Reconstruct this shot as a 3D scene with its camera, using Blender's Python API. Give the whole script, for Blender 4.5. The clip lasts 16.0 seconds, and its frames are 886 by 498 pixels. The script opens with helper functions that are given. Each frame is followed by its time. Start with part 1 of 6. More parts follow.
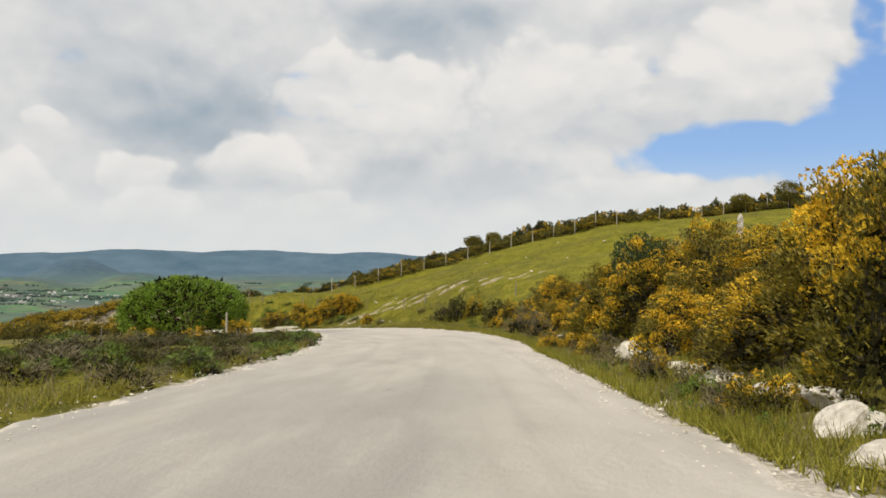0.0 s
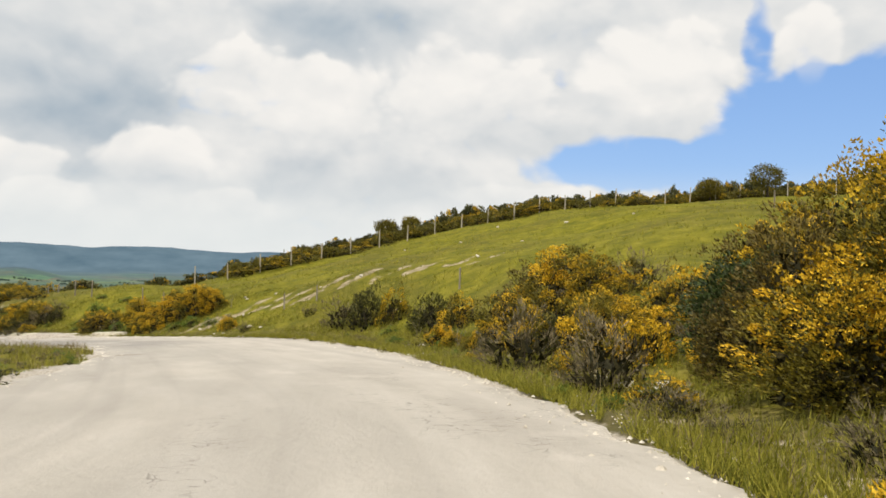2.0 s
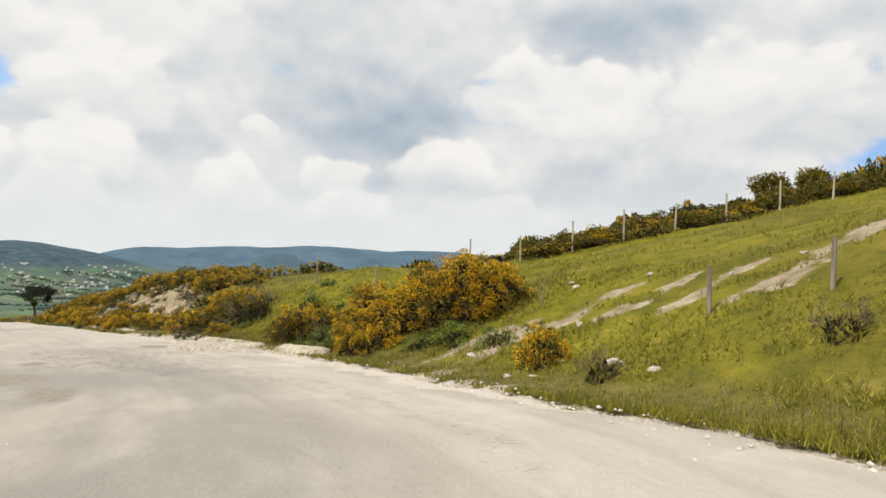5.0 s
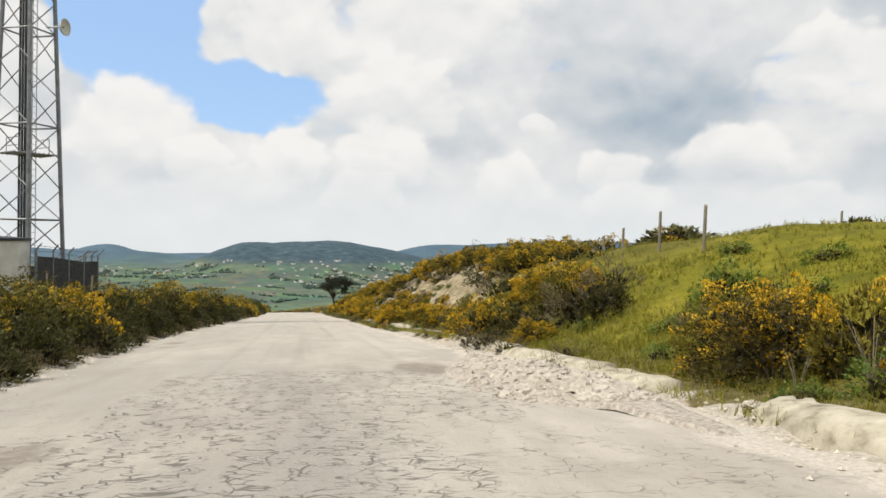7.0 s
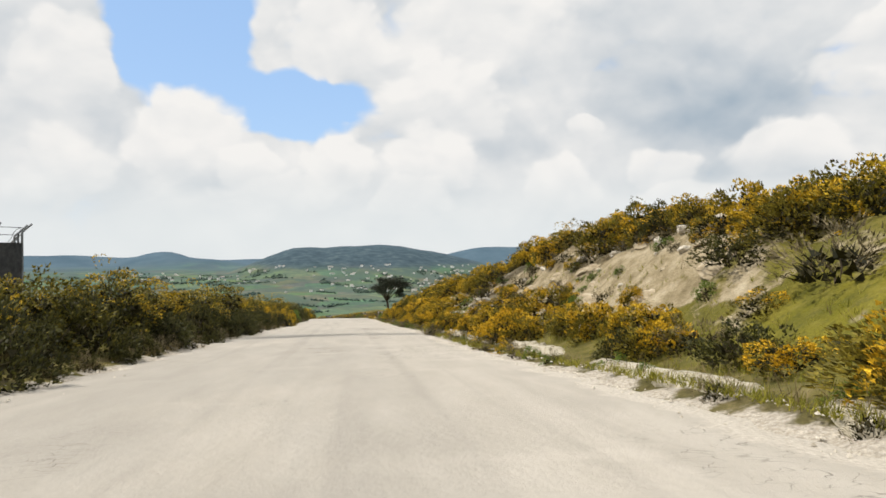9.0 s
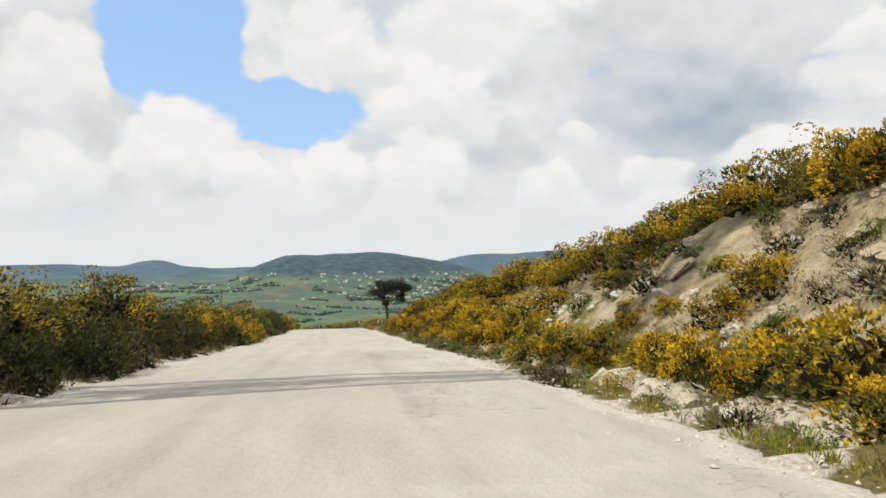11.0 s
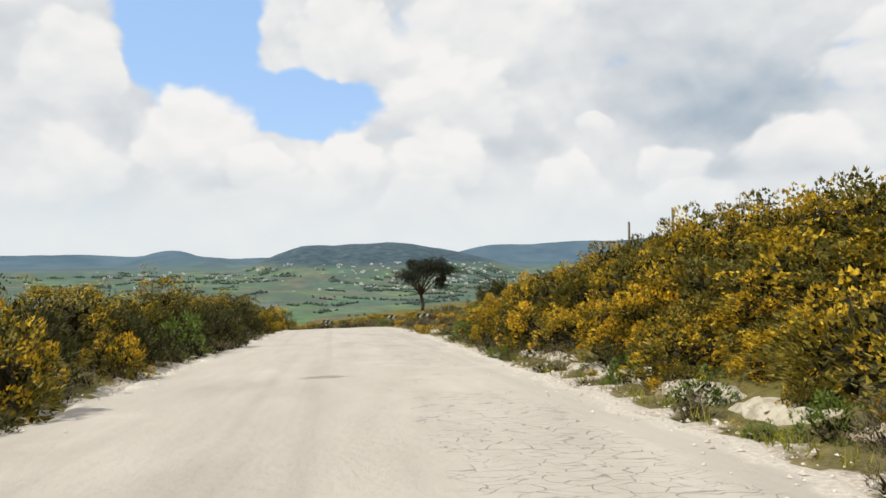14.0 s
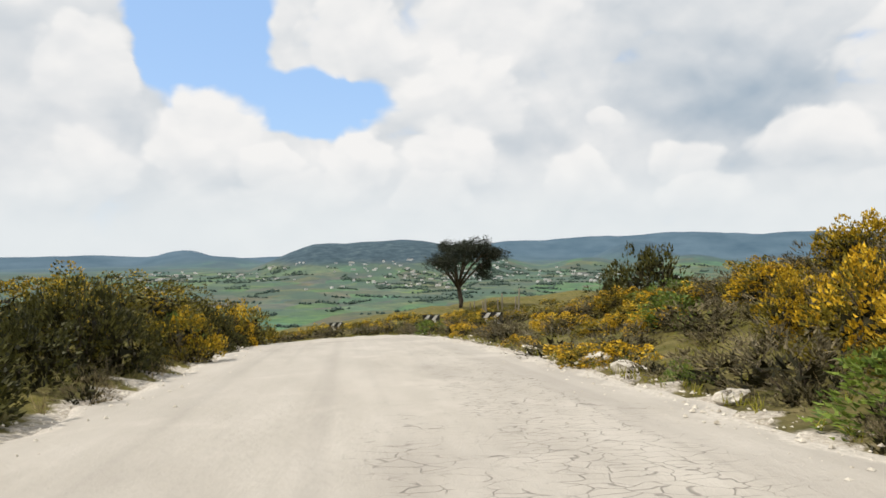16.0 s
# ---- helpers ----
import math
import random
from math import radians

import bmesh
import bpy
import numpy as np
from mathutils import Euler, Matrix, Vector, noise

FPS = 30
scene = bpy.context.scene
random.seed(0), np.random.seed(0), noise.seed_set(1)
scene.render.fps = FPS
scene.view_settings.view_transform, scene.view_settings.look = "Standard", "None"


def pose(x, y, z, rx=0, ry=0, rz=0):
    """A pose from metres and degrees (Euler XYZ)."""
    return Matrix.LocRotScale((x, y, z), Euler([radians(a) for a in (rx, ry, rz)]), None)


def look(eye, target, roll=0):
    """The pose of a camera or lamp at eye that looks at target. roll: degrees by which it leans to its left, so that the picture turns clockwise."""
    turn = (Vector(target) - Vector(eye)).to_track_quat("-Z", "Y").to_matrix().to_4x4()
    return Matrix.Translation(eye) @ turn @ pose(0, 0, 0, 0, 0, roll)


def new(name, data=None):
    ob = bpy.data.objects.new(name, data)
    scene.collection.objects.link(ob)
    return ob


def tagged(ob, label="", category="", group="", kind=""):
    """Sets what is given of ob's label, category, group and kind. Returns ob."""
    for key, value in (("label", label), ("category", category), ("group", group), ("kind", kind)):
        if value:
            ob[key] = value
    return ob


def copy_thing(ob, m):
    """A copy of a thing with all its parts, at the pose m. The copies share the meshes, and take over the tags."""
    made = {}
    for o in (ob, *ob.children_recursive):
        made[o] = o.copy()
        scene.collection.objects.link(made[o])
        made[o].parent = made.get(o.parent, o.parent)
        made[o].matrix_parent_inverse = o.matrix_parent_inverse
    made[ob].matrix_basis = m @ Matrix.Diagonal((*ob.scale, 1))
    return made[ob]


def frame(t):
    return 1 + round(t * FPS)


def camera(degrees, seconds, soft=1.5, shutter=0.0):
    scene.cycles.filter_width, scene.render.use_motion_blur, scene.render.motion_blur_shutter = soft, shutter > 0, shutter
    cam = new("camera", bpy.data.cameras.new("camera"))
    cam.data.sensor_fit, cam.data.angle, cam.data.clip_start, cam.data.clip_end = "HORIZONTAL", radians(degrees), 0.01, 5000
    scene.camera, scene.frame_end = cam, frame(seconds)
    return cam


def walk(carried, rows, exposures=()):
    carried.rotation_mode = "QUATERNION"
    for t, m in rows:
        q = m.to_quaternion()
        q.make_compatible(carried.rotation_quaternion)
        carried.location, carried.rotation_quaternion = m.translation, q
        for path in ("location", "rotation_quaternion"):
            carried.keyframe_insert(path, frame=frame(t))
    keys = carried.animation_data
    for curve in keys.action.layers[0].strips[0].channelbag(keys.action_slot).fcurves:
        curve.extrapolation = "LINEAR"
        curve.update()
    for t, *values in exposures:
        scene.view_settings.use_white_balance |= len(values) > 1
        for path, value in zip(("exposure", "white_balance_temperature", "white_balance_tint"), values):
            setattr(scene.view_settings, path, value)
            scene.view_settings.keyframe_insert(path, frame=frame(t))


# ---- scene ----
cam = camera(63.0, 16.0, soft=1.6)
PATH = [
    (0.0, pose(0.00, 0.00, 1.30, 90.00, -0.00, 0.00)),
    (0.5, pose(-0.07, 5.30, 0.82, 90.10, -0.30, -3.60)),
    (1.0, pose(0.03, 10.61, 0.31, 90.20, -0.70, -5.40)),
    (1.5, pose(0.20, 16.05, -0.16, 90.30, -1.10, -6.40)),
    (2.0, pose(0.24, 21.35, -0.60, 90.40, -1.60, -7.40)),
    (2.5, pose(0.14, 26.59, -1.05, 90.60, -1.80, -7.30)),
    (3.0, pose(-0.20, 31.79, -1.45, 90.70, -1.10, -2.00)),
    (5.5, pose(-7.30, 54.97, -3.64, 89.91, -2.52, 18.30)),
    (6.0, pose(-9.65, 58.88, -4.10, 89.65, -2.49, 24.11)),
    (6.5, pose(-12.44, 62.55, -4.55, 89.42, -2.13, 31.41)),
    (7.0, pose(-15.56, 65.93, -5.02, 89.22, -1.06, 36.10)),
    (7.5, pose(-18.96, 69.18, -5.48, 89.10, -0.62, 38.99)),
    (8.0, pose(-22.42, 72.44, -5.91, 89.17, -0.30, 39.68)),
    (10.5, pose(-40.96, 89.67, -8.25, 89.90, 0.10, 39.80)),
    (11.0, pose(-44.89, 93.27, -8.74, 90.00, 0.20, 39.40)),
    (11.5, pose(-48.91, 96.88, -9.24, 89.80, 0.50, 39.20)),
    (12.0, pose(-52.84, 100.48, -9.67, 89.80, 0.60, 40.20)),
    (12.5, pose(-56.81, 104.13, -10.17, 89.70, -0.10, 39.40)),
    (13.0, pose(-60.83, 107.75, -10.60, 89.50, -0.10, 40.50)),
    (13.5, pose(-64.82, 111.22, -11.16, 89.40, -0.10, 40.30)),
    (14.0, pose(-68.92, 114.84, -11.66, 89.30, 0.20, 40.70)),
    (14.5, pose(-72.90, 118.41, -12.22, 89.30, 0.40, 40.40)),
    (15.0, pose(-77.05, 121.99, -12.77, 89.10, 0.70, 40.90)),
    (15.5, pose(-81.09, 125.43, -13.27, 89.10, 0.80, 40.90)),
    (16.0, pose(-85.49, 129.21, -13.77, 89.10, 0.80, 41.60)),
]
walk(cam, PATH, [(0.0, -0.10, 6850, 11), (1.0, 0.02, 6865, 11), (2.5, 0.06, 6880, 11), (5.5, 0.05, 6800, 11), (10.5, 0.05, 6740, 11), (16.0, 0.06, 6660, 11)])

# the road in plan: the way of the camera, lengthened at both ends
EYE = 1.3


def glide_path():
    pts = [m.translation.copy() for _, m in PATH]
    tms = [t for t, _ in PATH]
    out = []
    for i in range(len(pts) - 1):
        a, b = pts[max(i - 1, 0)], pts[min(i + 2, len(pts) - 1)]
        h = tms[i + 1] - tms[i]
        m0 = (pts[i + 1] - a) / (tms[i + 1] - tms[max(i - 1, 0)])
        m1 = (b - pts[i]) / (tms[min(i + 2, len(pts) - 1)] - tms[i])
        n = max(2, int((pts[i + 1] - pts[i]).length / 1.0))
        for k in range(n):
            x = k / n
            out.append((2 * x**3 - 3 * x**2 + 1) * pts[i] + (x**3 - 2 * x**2 + x) * h * m0
                       + (3 * x**2 - 2 * x**3) * pts[i + 1] + (x**3 - x**2) * h * m1)
    out.append(pts[-1])
    return np.array([p[:] for p in out])


def road_line():
    c = glide_path()
    c[:, 2] -= EYE
    first = c[6] - c[0]
    first /= np.hypot(*first[:2])
    head = c[-1] - c[-8]
    head /= np.hypot(*head[:2])
    pre = np.array([c[0] + first * d for d in np.arange(-70, 0, 1.0)])
    post, p, yaw, slope = [], c[-1].copy(), math.atan2(-head[0], head[1]), head[2]
    for k in range(150):
        if k > 17:
            slope = max(slope - 0.0028, -0.17)
        if k > 26:
            yaw += 1 / 30.0 if k < 75 else 0
        p = p + np.array([-math.sin(yaw), math.cos(yaw), slope])
        post.append(p.copy())
    c = np.vstack([pre, c, np.array(post)])
    k = np.ones(5) / 5
    for j in range(3):
        c[2:-2, j] = np.convolve(c[:, j], k, "valid")
    run = np.r_[0, np.cumsum(np.hypot(*np.diff(c[:, :2], axis=0).T))]
    return c, run - run[len(pre)]


LINE, RUN = road_line()
TANGENT = np.gradient(LINE[:, :2], axis=0)
TANGENT /= np.hypot(*TANGENT.T)[:, None]


def table(pairs):
    a = np.array(pairs, float)
    return lambda s: np.interp(s, a[:, 0], a[:, 1])


W_LEFT = table([(-70, 5.4), (35, 5.3), (41, 4.2), (47, 3.2), (58, 3.6), (72, 4.6), (90, 5.2), (97, 5.8), (118, 5.4), (128, 5.0), (138, 4.4), (160, 4.1), (168, 3.8), (178, 3.35), (190, 3.3), (300, 3.4)])
W_RIGHT = table([(-70, 2.9), (24, 2.9), (32, 3.4), (40, 4.8), (47, 5.8), (56, 6.0), (61, 4.7), (65, 4.3), (71, 4.7), (80, 5.0), (92, 4.8), (100, 4.6), (110, 4.0), (125, 3.7), (140, 3.6), (155, 4.1), (175, 4.3), (200, 3.7), (300, 3.7)])
BANK = table([(-70, 2.2), (0, 1.9), (20, 1.7), (34, 1.1), (48, 0.7), (66, 0.8), (82, 1.1), (95, 1.7), (108, 2.9), (118, 3.7), (128, 3.3), (138, 2.7), (154, 2.4), (168, 2.3), (173, 2.0), (177, 1.6), (181, 1.35), (190, 0.9), (198, 0.2), (300, 0.05)])
RISE = table([(-70, 0.2), (30, 0.2), (60, 0.12), (100, 0.08), (140, 0.1), (165, 0.1), (185, 0.03), (195, 0.0), (300, 0.0)])
BERM = table([(-70, 0.1), (40, 0.1), (60, 0.2), (85, 0.6), (200, 0.5), (300, 0.2)])
SHELF = table([(-70, 7.0), (30, 9.0), (70, 12.0), (95, 30.0), (135, 30.0), (160, 12.0), (300, 12.0)])


def smooth(x):
    x = np.clip(x, 0, 1)
    return x * x * (3 - 2 * x)


def wobble(x, y, size, seed=0.0):
    """Cheap smooth unevenness, -1 to 1."""
    a, b = x / size + seed * 1.7, y / size - seed * 2.3
    return (np.sin(a * 1.1 + 1.3 * np.sin(b * 0.7 + seed)) * np.cos(b * 1.3 + 1.1 * np.sin(a * 0.9))
            + 0.5 * np.sin(a * 2.7 + b * 1.9 + seed) * np.cos(b * 2.3 - a * 1.4)) / 1.5


def along(x, y):
    """Way along the road, distance to its right, road level."""
    x, y = np.atleast_1d(np.asarray(x, float)), np.atleast_1d(np.asarray(y, float))
    s, u, z = np.empty(x.shape), np.empty(x.shape), np.empty(x.shape)
    for k in range(0, len(x), 20000):
        w = slice(k, k + 20000)
        d = (x[w, None] - LINE[None, :, 0]) ** 2 + (y[w, None] - LINE[None, :, 1]) ** 2
        i = d.argmin(1)
        vx, vy = x[w] - LINE[i, 0], y[w] - LINE[i, 1]
        t = vx * TANGENT[i, 0] + vy * TANGENT[i, 1]
        s[w] = RUN[i] + t
        u[w] = vx * TANGENT[i, 1] - vy * TANGENT[i, 0]
        far = np.hypot(vx, vy)
        u[w] = np.where(np.abs(t) > 3, np.sign(u[w]) * far, u[w])
        slope = np.gradient(LINE[:, 2])[i] / np.maximum(np.gradient(RUN)[i], 1e-6)
        z[w] = LINE[i, 2] + slope * np.clip(t, -1, 1)
    return s, u, z


def at_road(s, u):
    """The place in plan at a way along and a distance to the right."""
    x = np.interp(s, RUN, LINE[:, 0])
    y = np.interp(s, RUN, LINE[:, 1])
    tx, ty = np.interp(s, RUN, TANGENT[:, 0]), np.interp(s, RUN, TANGENT[:, 1])
    n = np.hypot(tx, ty)
    return x + u * ty / n, y - u * tx / n


CENTRE = np.array([-60.0, 100.0])
# hills: bearing to the left of +y in degrees, half width in degrees, distance, depth, height of the top
HILLS = [(44.3, 5.6, 2950, 520, -22), (51.0, 4.4, 2950, 520, -30), (47.6, 3.0, 2950, 480, -54), (39.4, 4.2, 2950, 460, -72), (58.5, 4.0, 3600, 420, -90),
         (61.3, 2.8, 3900, 420, -58), (67.5, 7.0, 4100, 420, -82), (76, 9.0, 4200, 420, -72), (90, 10.0, 4200, 500, -60),
         (36.5, 4.6, 4100, 380, -40), (31.0, 6.0, 4200, 420, -24), (23.5, 8.5, 4250, 420, 0), (14, 8.5, 4250, 420, -6), (5, 8.0, 4250, 420, -22), (-5, 8.0, 4250, 420, -22), (-15, 9.0, 4250, 420, -20),
         (26.8, 3.0, 3500, 330, -34), (22.8, 3.4, 3000, 380, -94), (30.5, 3.4, 2900, 340, -98), (-30, 14.0, 4200, 450, -10), (-60, 18.0, 4200, 500, -20),
         (110, 14.0, 4200, 500, -50), (135, 18.0, 4200, 500, -20), (165, 18.0, 4200, 500, -10), (-165, 18.0, 4200, 500, -10), (-90, 18.0, 4200, 500, -10), (-120, 18.0, 4200, 500, -10), (-140, 14.0, 4200, 500, -10)]
PLAIN = -150.0


def far_level(x, y):
    dx, dy = x - LINE[200, 0], y - LINE[200, 1]
    r = np.hypot(dx, dy)
    yaw = np.degrees(np.arctan2(-dx, dy))
    z = np.full(x.shape, PLAIN) + 6 * wobble(x, y, 210, 3) + 12 * smooth((r - 900) / 1800) + 12 * smooth((r - 2200) / 900)
    top = np.full(x.shape, 0.0)
    for b, w, dist, depth, h in HILLS:
        d = (yaw - b + 180) % 360 - 180
        g = np.exp(-(d / w) ** 2) * np.exp(-((r - dist) / depth) ** 2)
        top = (top**3 + ((h - PLAIN) * g) ** 3) ** (1 / 3)
    lumps = 0.034 * top * (wobble(x, y, 90, 1) + 0.6 * wobble(x, y, 41, 2))
    return np.maximum(z, PLAIN + top) + lumps


def level(x, y):
    """The height of the ground."""
    x, y = np.atleast_1d(np.asarray(x, float)), np.atleast_1d(np.asarray(y, float))
    s, u, z = along(x, y)
    out = z.copy()
    # right: verge, bank, field
    d = u - W_RIGHT(s)
    bank = BANK(s) * smooth((d - 0.9) / 5.5) + RISE(s) * np.maximum(d - 4, 0)
    rel = z + bank
    plane = -2.2 + 0.236 * (x - 5) + 0.05 * (y - 42)
    plane = plane - 0.25 - 0.145 * np.maximum(x - 22, 0) - 0.2 * np.maximum(y - 113, 0) - 0.2 * np.maximum(x - 75, 0)
    w = smooth((s - 28) / 24) * (1 - smooth((s - 100) / 26)) * smooth((d - 1.0) / 9)
    blend = rel * (1 - w) + plane * w
    right = np.where(s > 74, np.maximum(blend, rel - 0.2 * w), blend)
    right = right + 1.65 * np.exp(-((s - 95.5) / 11) ** 2 - ((u - 14) / 6) ** 2)
    drop_r = np.where(s > 190, 0.18 * np.maximum(d - np.interp(s, [216, 224], [55, 9]), 0), np.where(s > 95, 0.22 * np.maximum(d - 16, 0), 0.25 * np.maximum(d - 90, 0)))
    right = right - drop_r
    # left: verge, berm, fall to the valley
    e = -u - W_LEFT(s)
    left = z + BERM(s) * smooth((e - 0.4) / 2.5) - 0.3 * np.maximum(e - SHELF(s), 0)
    out = np.where(d > 0, right, np.where(e > 0, left, z - 0.012 * np.abs(u)))
    rough = smooth((np.maximum(d, e) - 0.3) / 3)
    cut = np.where((u > 0) & (s > 98) & (s < 152), smooth((d - 2) / 2) * smooth((s - 98) / 8) * (1 - smooth((s - 144) / 8)) * (1 - smooth((d - 9) / 3)), 0)
    out = out + cut * (0.22 * wobble(x, y, 0.9, 7) + 0.25 * wobble(x, y, 2.3, 9))
    out = out + rough * (0.16 * wobble(x, y, 1.9, 1) + 0.28 * wobble(x, y, 5.5, 2))
    out = out - 0.13 * smooth((d - 0.35) / 0.4) * (1 - smooth((d - 0.75) / 0.5)) * (s > 84)
    away = np.hypot(x - CENTRE[0], y - CENTRE[1])
    k = smooth((away - 170) / 330)
    valley = far_level(x, y)
    return np.where(k > 0, out * (1 - k) + valley * k, np.maximum(out, valley))


SUN_YAW, SUN_HIGH = 148.5, 57.0


def make_light():
    world = bpy.data.worlds.new("sky")
    scene.world = world
    world.use_nodes = True
    nt = world.node_tree
    nt.nodes.clear()
    N, L = nt.nodes.new, nt.links.new

    def math_node(op, a, b=None, clamp=False):
        n = N("ShaderNodeMath")
        n.operation, n.use_clamp = op, clamp
        for i, v in enumerate((a, b)):
            if v is None:
                continue
            if isinstance(v, (int, float)):
                n.inputs[i].default_value = v
            else:
                L(v, n.inputs[i])
        return n.outputs[0]

    def vector_node(op, a, b):
        n = N("ShaderNodeVectorMath")
        n.operation = op
        for i, v in enumerate((a, b)):
            if isinstance(v, tuple):
                n.inputs[i].default_value = v
            else:
                L(v, n.inputs[i])
        return n

    def ramp(v, lo, hi):
        n = N("ShaderNodeMapRange")
        n.interpolation_type = "SMOOTHSTEP"
        L(v, n.inputs["Value"])
        n.inputs["From Min"].default_value, n.inputs["From Max"].default_value = lo, hi
        return n.outputs[0]

    def blend(fac, a, b):
        n = N("ShaderNodeMix")
        n.data_type = "RGBA"
        for v, i in ((fac, "Factor"), (a, "A"), (b, "B")):
            if isinstance(v, (int, float)):
                n.inputs[i].default_value = v
            elif isinstance(v, tuple):
                n.inputs[i].default_value = (*v, 1)
            else:
                L(v, n.inputs[i])
        return n.outputs["Result"]

    coord = N("ShaderNodeTexCoord").outputs["Generated"]
    split = N("ShaderNodeSeparateXYZ")
    L(coord, split.inputs[0])
    sky = N("ShaderNodeTexSky")
    sky.sky_type, sky.sun_disc = "NISHITA", False
    sky.sun_elevation, sky.sun_rotation = radians(SUN_HIGH), radians(-SUN_YAW)
    sky.altitude, sky.air_density, sky.dust_density = 100, 1.0, 0.6
    # bearing to the left of +y and height over the horizon, both in degrees
    bearing = math_node("MULTIPLY", math_node("ARCTAN2", math_node("MULTIPLY", split.outputs["X"], -1.0), split.outputs["Y"]), 57.296)
    height = math_node("MULTIPLY", math_node("ARCSINE", split.outputs["Z"]), 57.296)
    plan = N("ShaderNodeCombineXYZ")
    L(bearing, plan.inputs[0])
    L(height, plan.inputs[1])
    plan = plan.outputs[0]

    def field(lift):
        """Uneven heaps of cloud, seen lift degrees higher: broad swell, billows, and a warped plan for the openings."""
        p = vector_node("ADD", plan, (0.0, lift, 0.0)).outputs[0]
        p = vector_node("MULTIPLY", p, (1.0, 1.35, 1.0)).outputs[0]
        swell = N("ShaderNodeTexNoise")
        swell.inputs["Scale"].default_value, swell.inputs["Detail"].default_value, swell.inputs["Roughness"].default_value = 0.10, 6.0, 0.47
        L(p, swell.inputs[0])
        bend = vector_node("MULTIPLY", vector_node("SUBTRACT", swell.outputs["Color"], (0.5, 0.5, 0.5)).outputs[0], (7.0, 7.0, 0.0)).outputs[0]
        q = vector_node("ADD", p, bend).outputs[0]
        billow = N("ShaderNodeTexVoronoi")
        billow.feature = "SMOOTH_F1"
        billow.inputs["Scale"].default_value, billow.inputs["Smoothness"].default_value = 0.30, 0.55
        billow.inputs["Detail"].default_value, billow.inputs["Roughness"].default_value = 2.0, 0.42
        L(q, billow.inputs[0])
        heap = math_node("MULTIPLY", math_node("SUBTRACT", 0.55, billow.outputs["Distance"]), 0.55)
        swell_up = math_node("MULTIPLY", math_node("SUBTRACT", swell.outputs["Fac"], 0.5), 1.5)
        return swell_up, heap, bend

    swell, heap, bend = field(0.0)
    swell_up, heap_up, _ = field(1.6)
    warped = vector_node("ADD", plan, vector_node("MULTIPLY", bend, (0.75, 0.6, 0.0)).outputs[0]).outputs[0]

    def spot(at, wide, high, where):
        d = vector_node("SUBTRACT", where, (at[0], at[1], 0.0)).outputs[0]
        d = vector_node("MULTIPLY", d, (1.0 / wide, 1.0 / high, 0.0)).outputs[0]
        return ramp(vector_node("LENGTH", d, (0.0, 0.0, 0.0)).outputs["Value"], 1.25, 0.35)

    cover = math_node("ADD", math_node("ADD", math_node("MULTIPLY", swell, 0.55), heap), 0.66)
    for yaw, high, wide, tall, amount in GAPS:
        cover = math_node("SUBTRACT", cover, math_node("MULTIPLY", spot((yaw, high), wide, tall, warped), amount))
    mask = ramp(cover, -0.08, 0.32)
    # grey body, soft relief, darker undersides
    relief = math_node("ADD", math_node("SUBTRACT", swell, swell_up), math_node("SUBTRACT", heap, heap_up))
    lit = math_node("ADD", math_node("MULTIPLY", relief, 0.42), 0.70)
    lit = math_node("ADD", lit, math_node("MULTIPLY", swell, 0.35))
    for yaw, high, wide, tall, amount in SHADES:
        lit = math_node("SUBTRACT", lit, math_node("MULTIPLY", spot((yaw, high), wide, tall, warped), amount))
    # bright heads: crisp above, fading into the body below
    ruffled = vector_node("ADD", plan, vector_node("MULTIPLY", bend, (0.55, 0.5, 0.0)).outputs[0]).outputs[0]
    for yaw, high, wide, tall, amount in HEADS:
        d = vector_node("SUBTRACT", ruffled, (yaw, high, 0.0)).outputs[0]
        d = vector_node("MULTIPLY", d, (1.0 / wide, 1.0 / tall, 0.0)).outputs[0]
        up = N("ShaderNodeSeparateXYZ")
        L(d, up.inputs[0])
        far = math_node("SUBTRACT", vector_node("LENGTH", d, (0.0, 0.0, 0.0)).outputs["Value"], math_node("MULTIPLY", heap, 0.9))
        inside = math_node("MULTIPLY", ramp(far, 1.10, 0.84), ramp(up.outputs[1], -1.1, 0.15))
        inside = math_node("MULTIPLY", inside, amount)
        bright = math_node("ADD", math_node("MULTIPLY", up.outputs[1], 0.10), math_node("ADD", math_node("MULTIPLY", relief, 0.35), 0.93))
        lit = math_node("ADD", lit, math_node("MULTIPLY", inside, math_node("SUBTRACT", bright, lit)))
        mask = math_node("MAXIMUM", mask, inside)
    lit = math_node("MAXIMUM", math_node("MINIMUM", lit, 1.0), 0.0)
    white = blend(lit, (0.37, 0.46, 0.55), (0.855, 0.865, 0.865))
    deep = blend(ramp(bearing, -26.0, 40.0), (0.15, 0.33, 0.72), (0.33, 0.54, 0.88))
    scaled = vector_node("SCALE", sky.outputs[0], (0, 0, 0))
    scaled.inputs["Scale"].default_value = 0.21
    blue = blend(0.75, scaled.outputs[0], deep)
    mixed = blend(mask, blue, white)
    veil = blend(math_node("MULTIPLY", ramp(math_node("ABSOLUTE", split.outputs["Z"]), 0.13, 0.0), 0.82), mixed, (0.74, 0.80, 0.83))
    bg = N("ShaderNodeBackground")
    L(veil, bg.inputs[0])
    bg.inputs[1].default_value = SKY
    out = N("ShaderNodeOutputWorld")
    L(bg.outputs[0], out.inputs[0])
    world.cycles.sampling_method = "MANUAL"
    world.cycles.sample_map_resolution = 512

    lamp = bpy.data.lights.new("sun", "SUN")
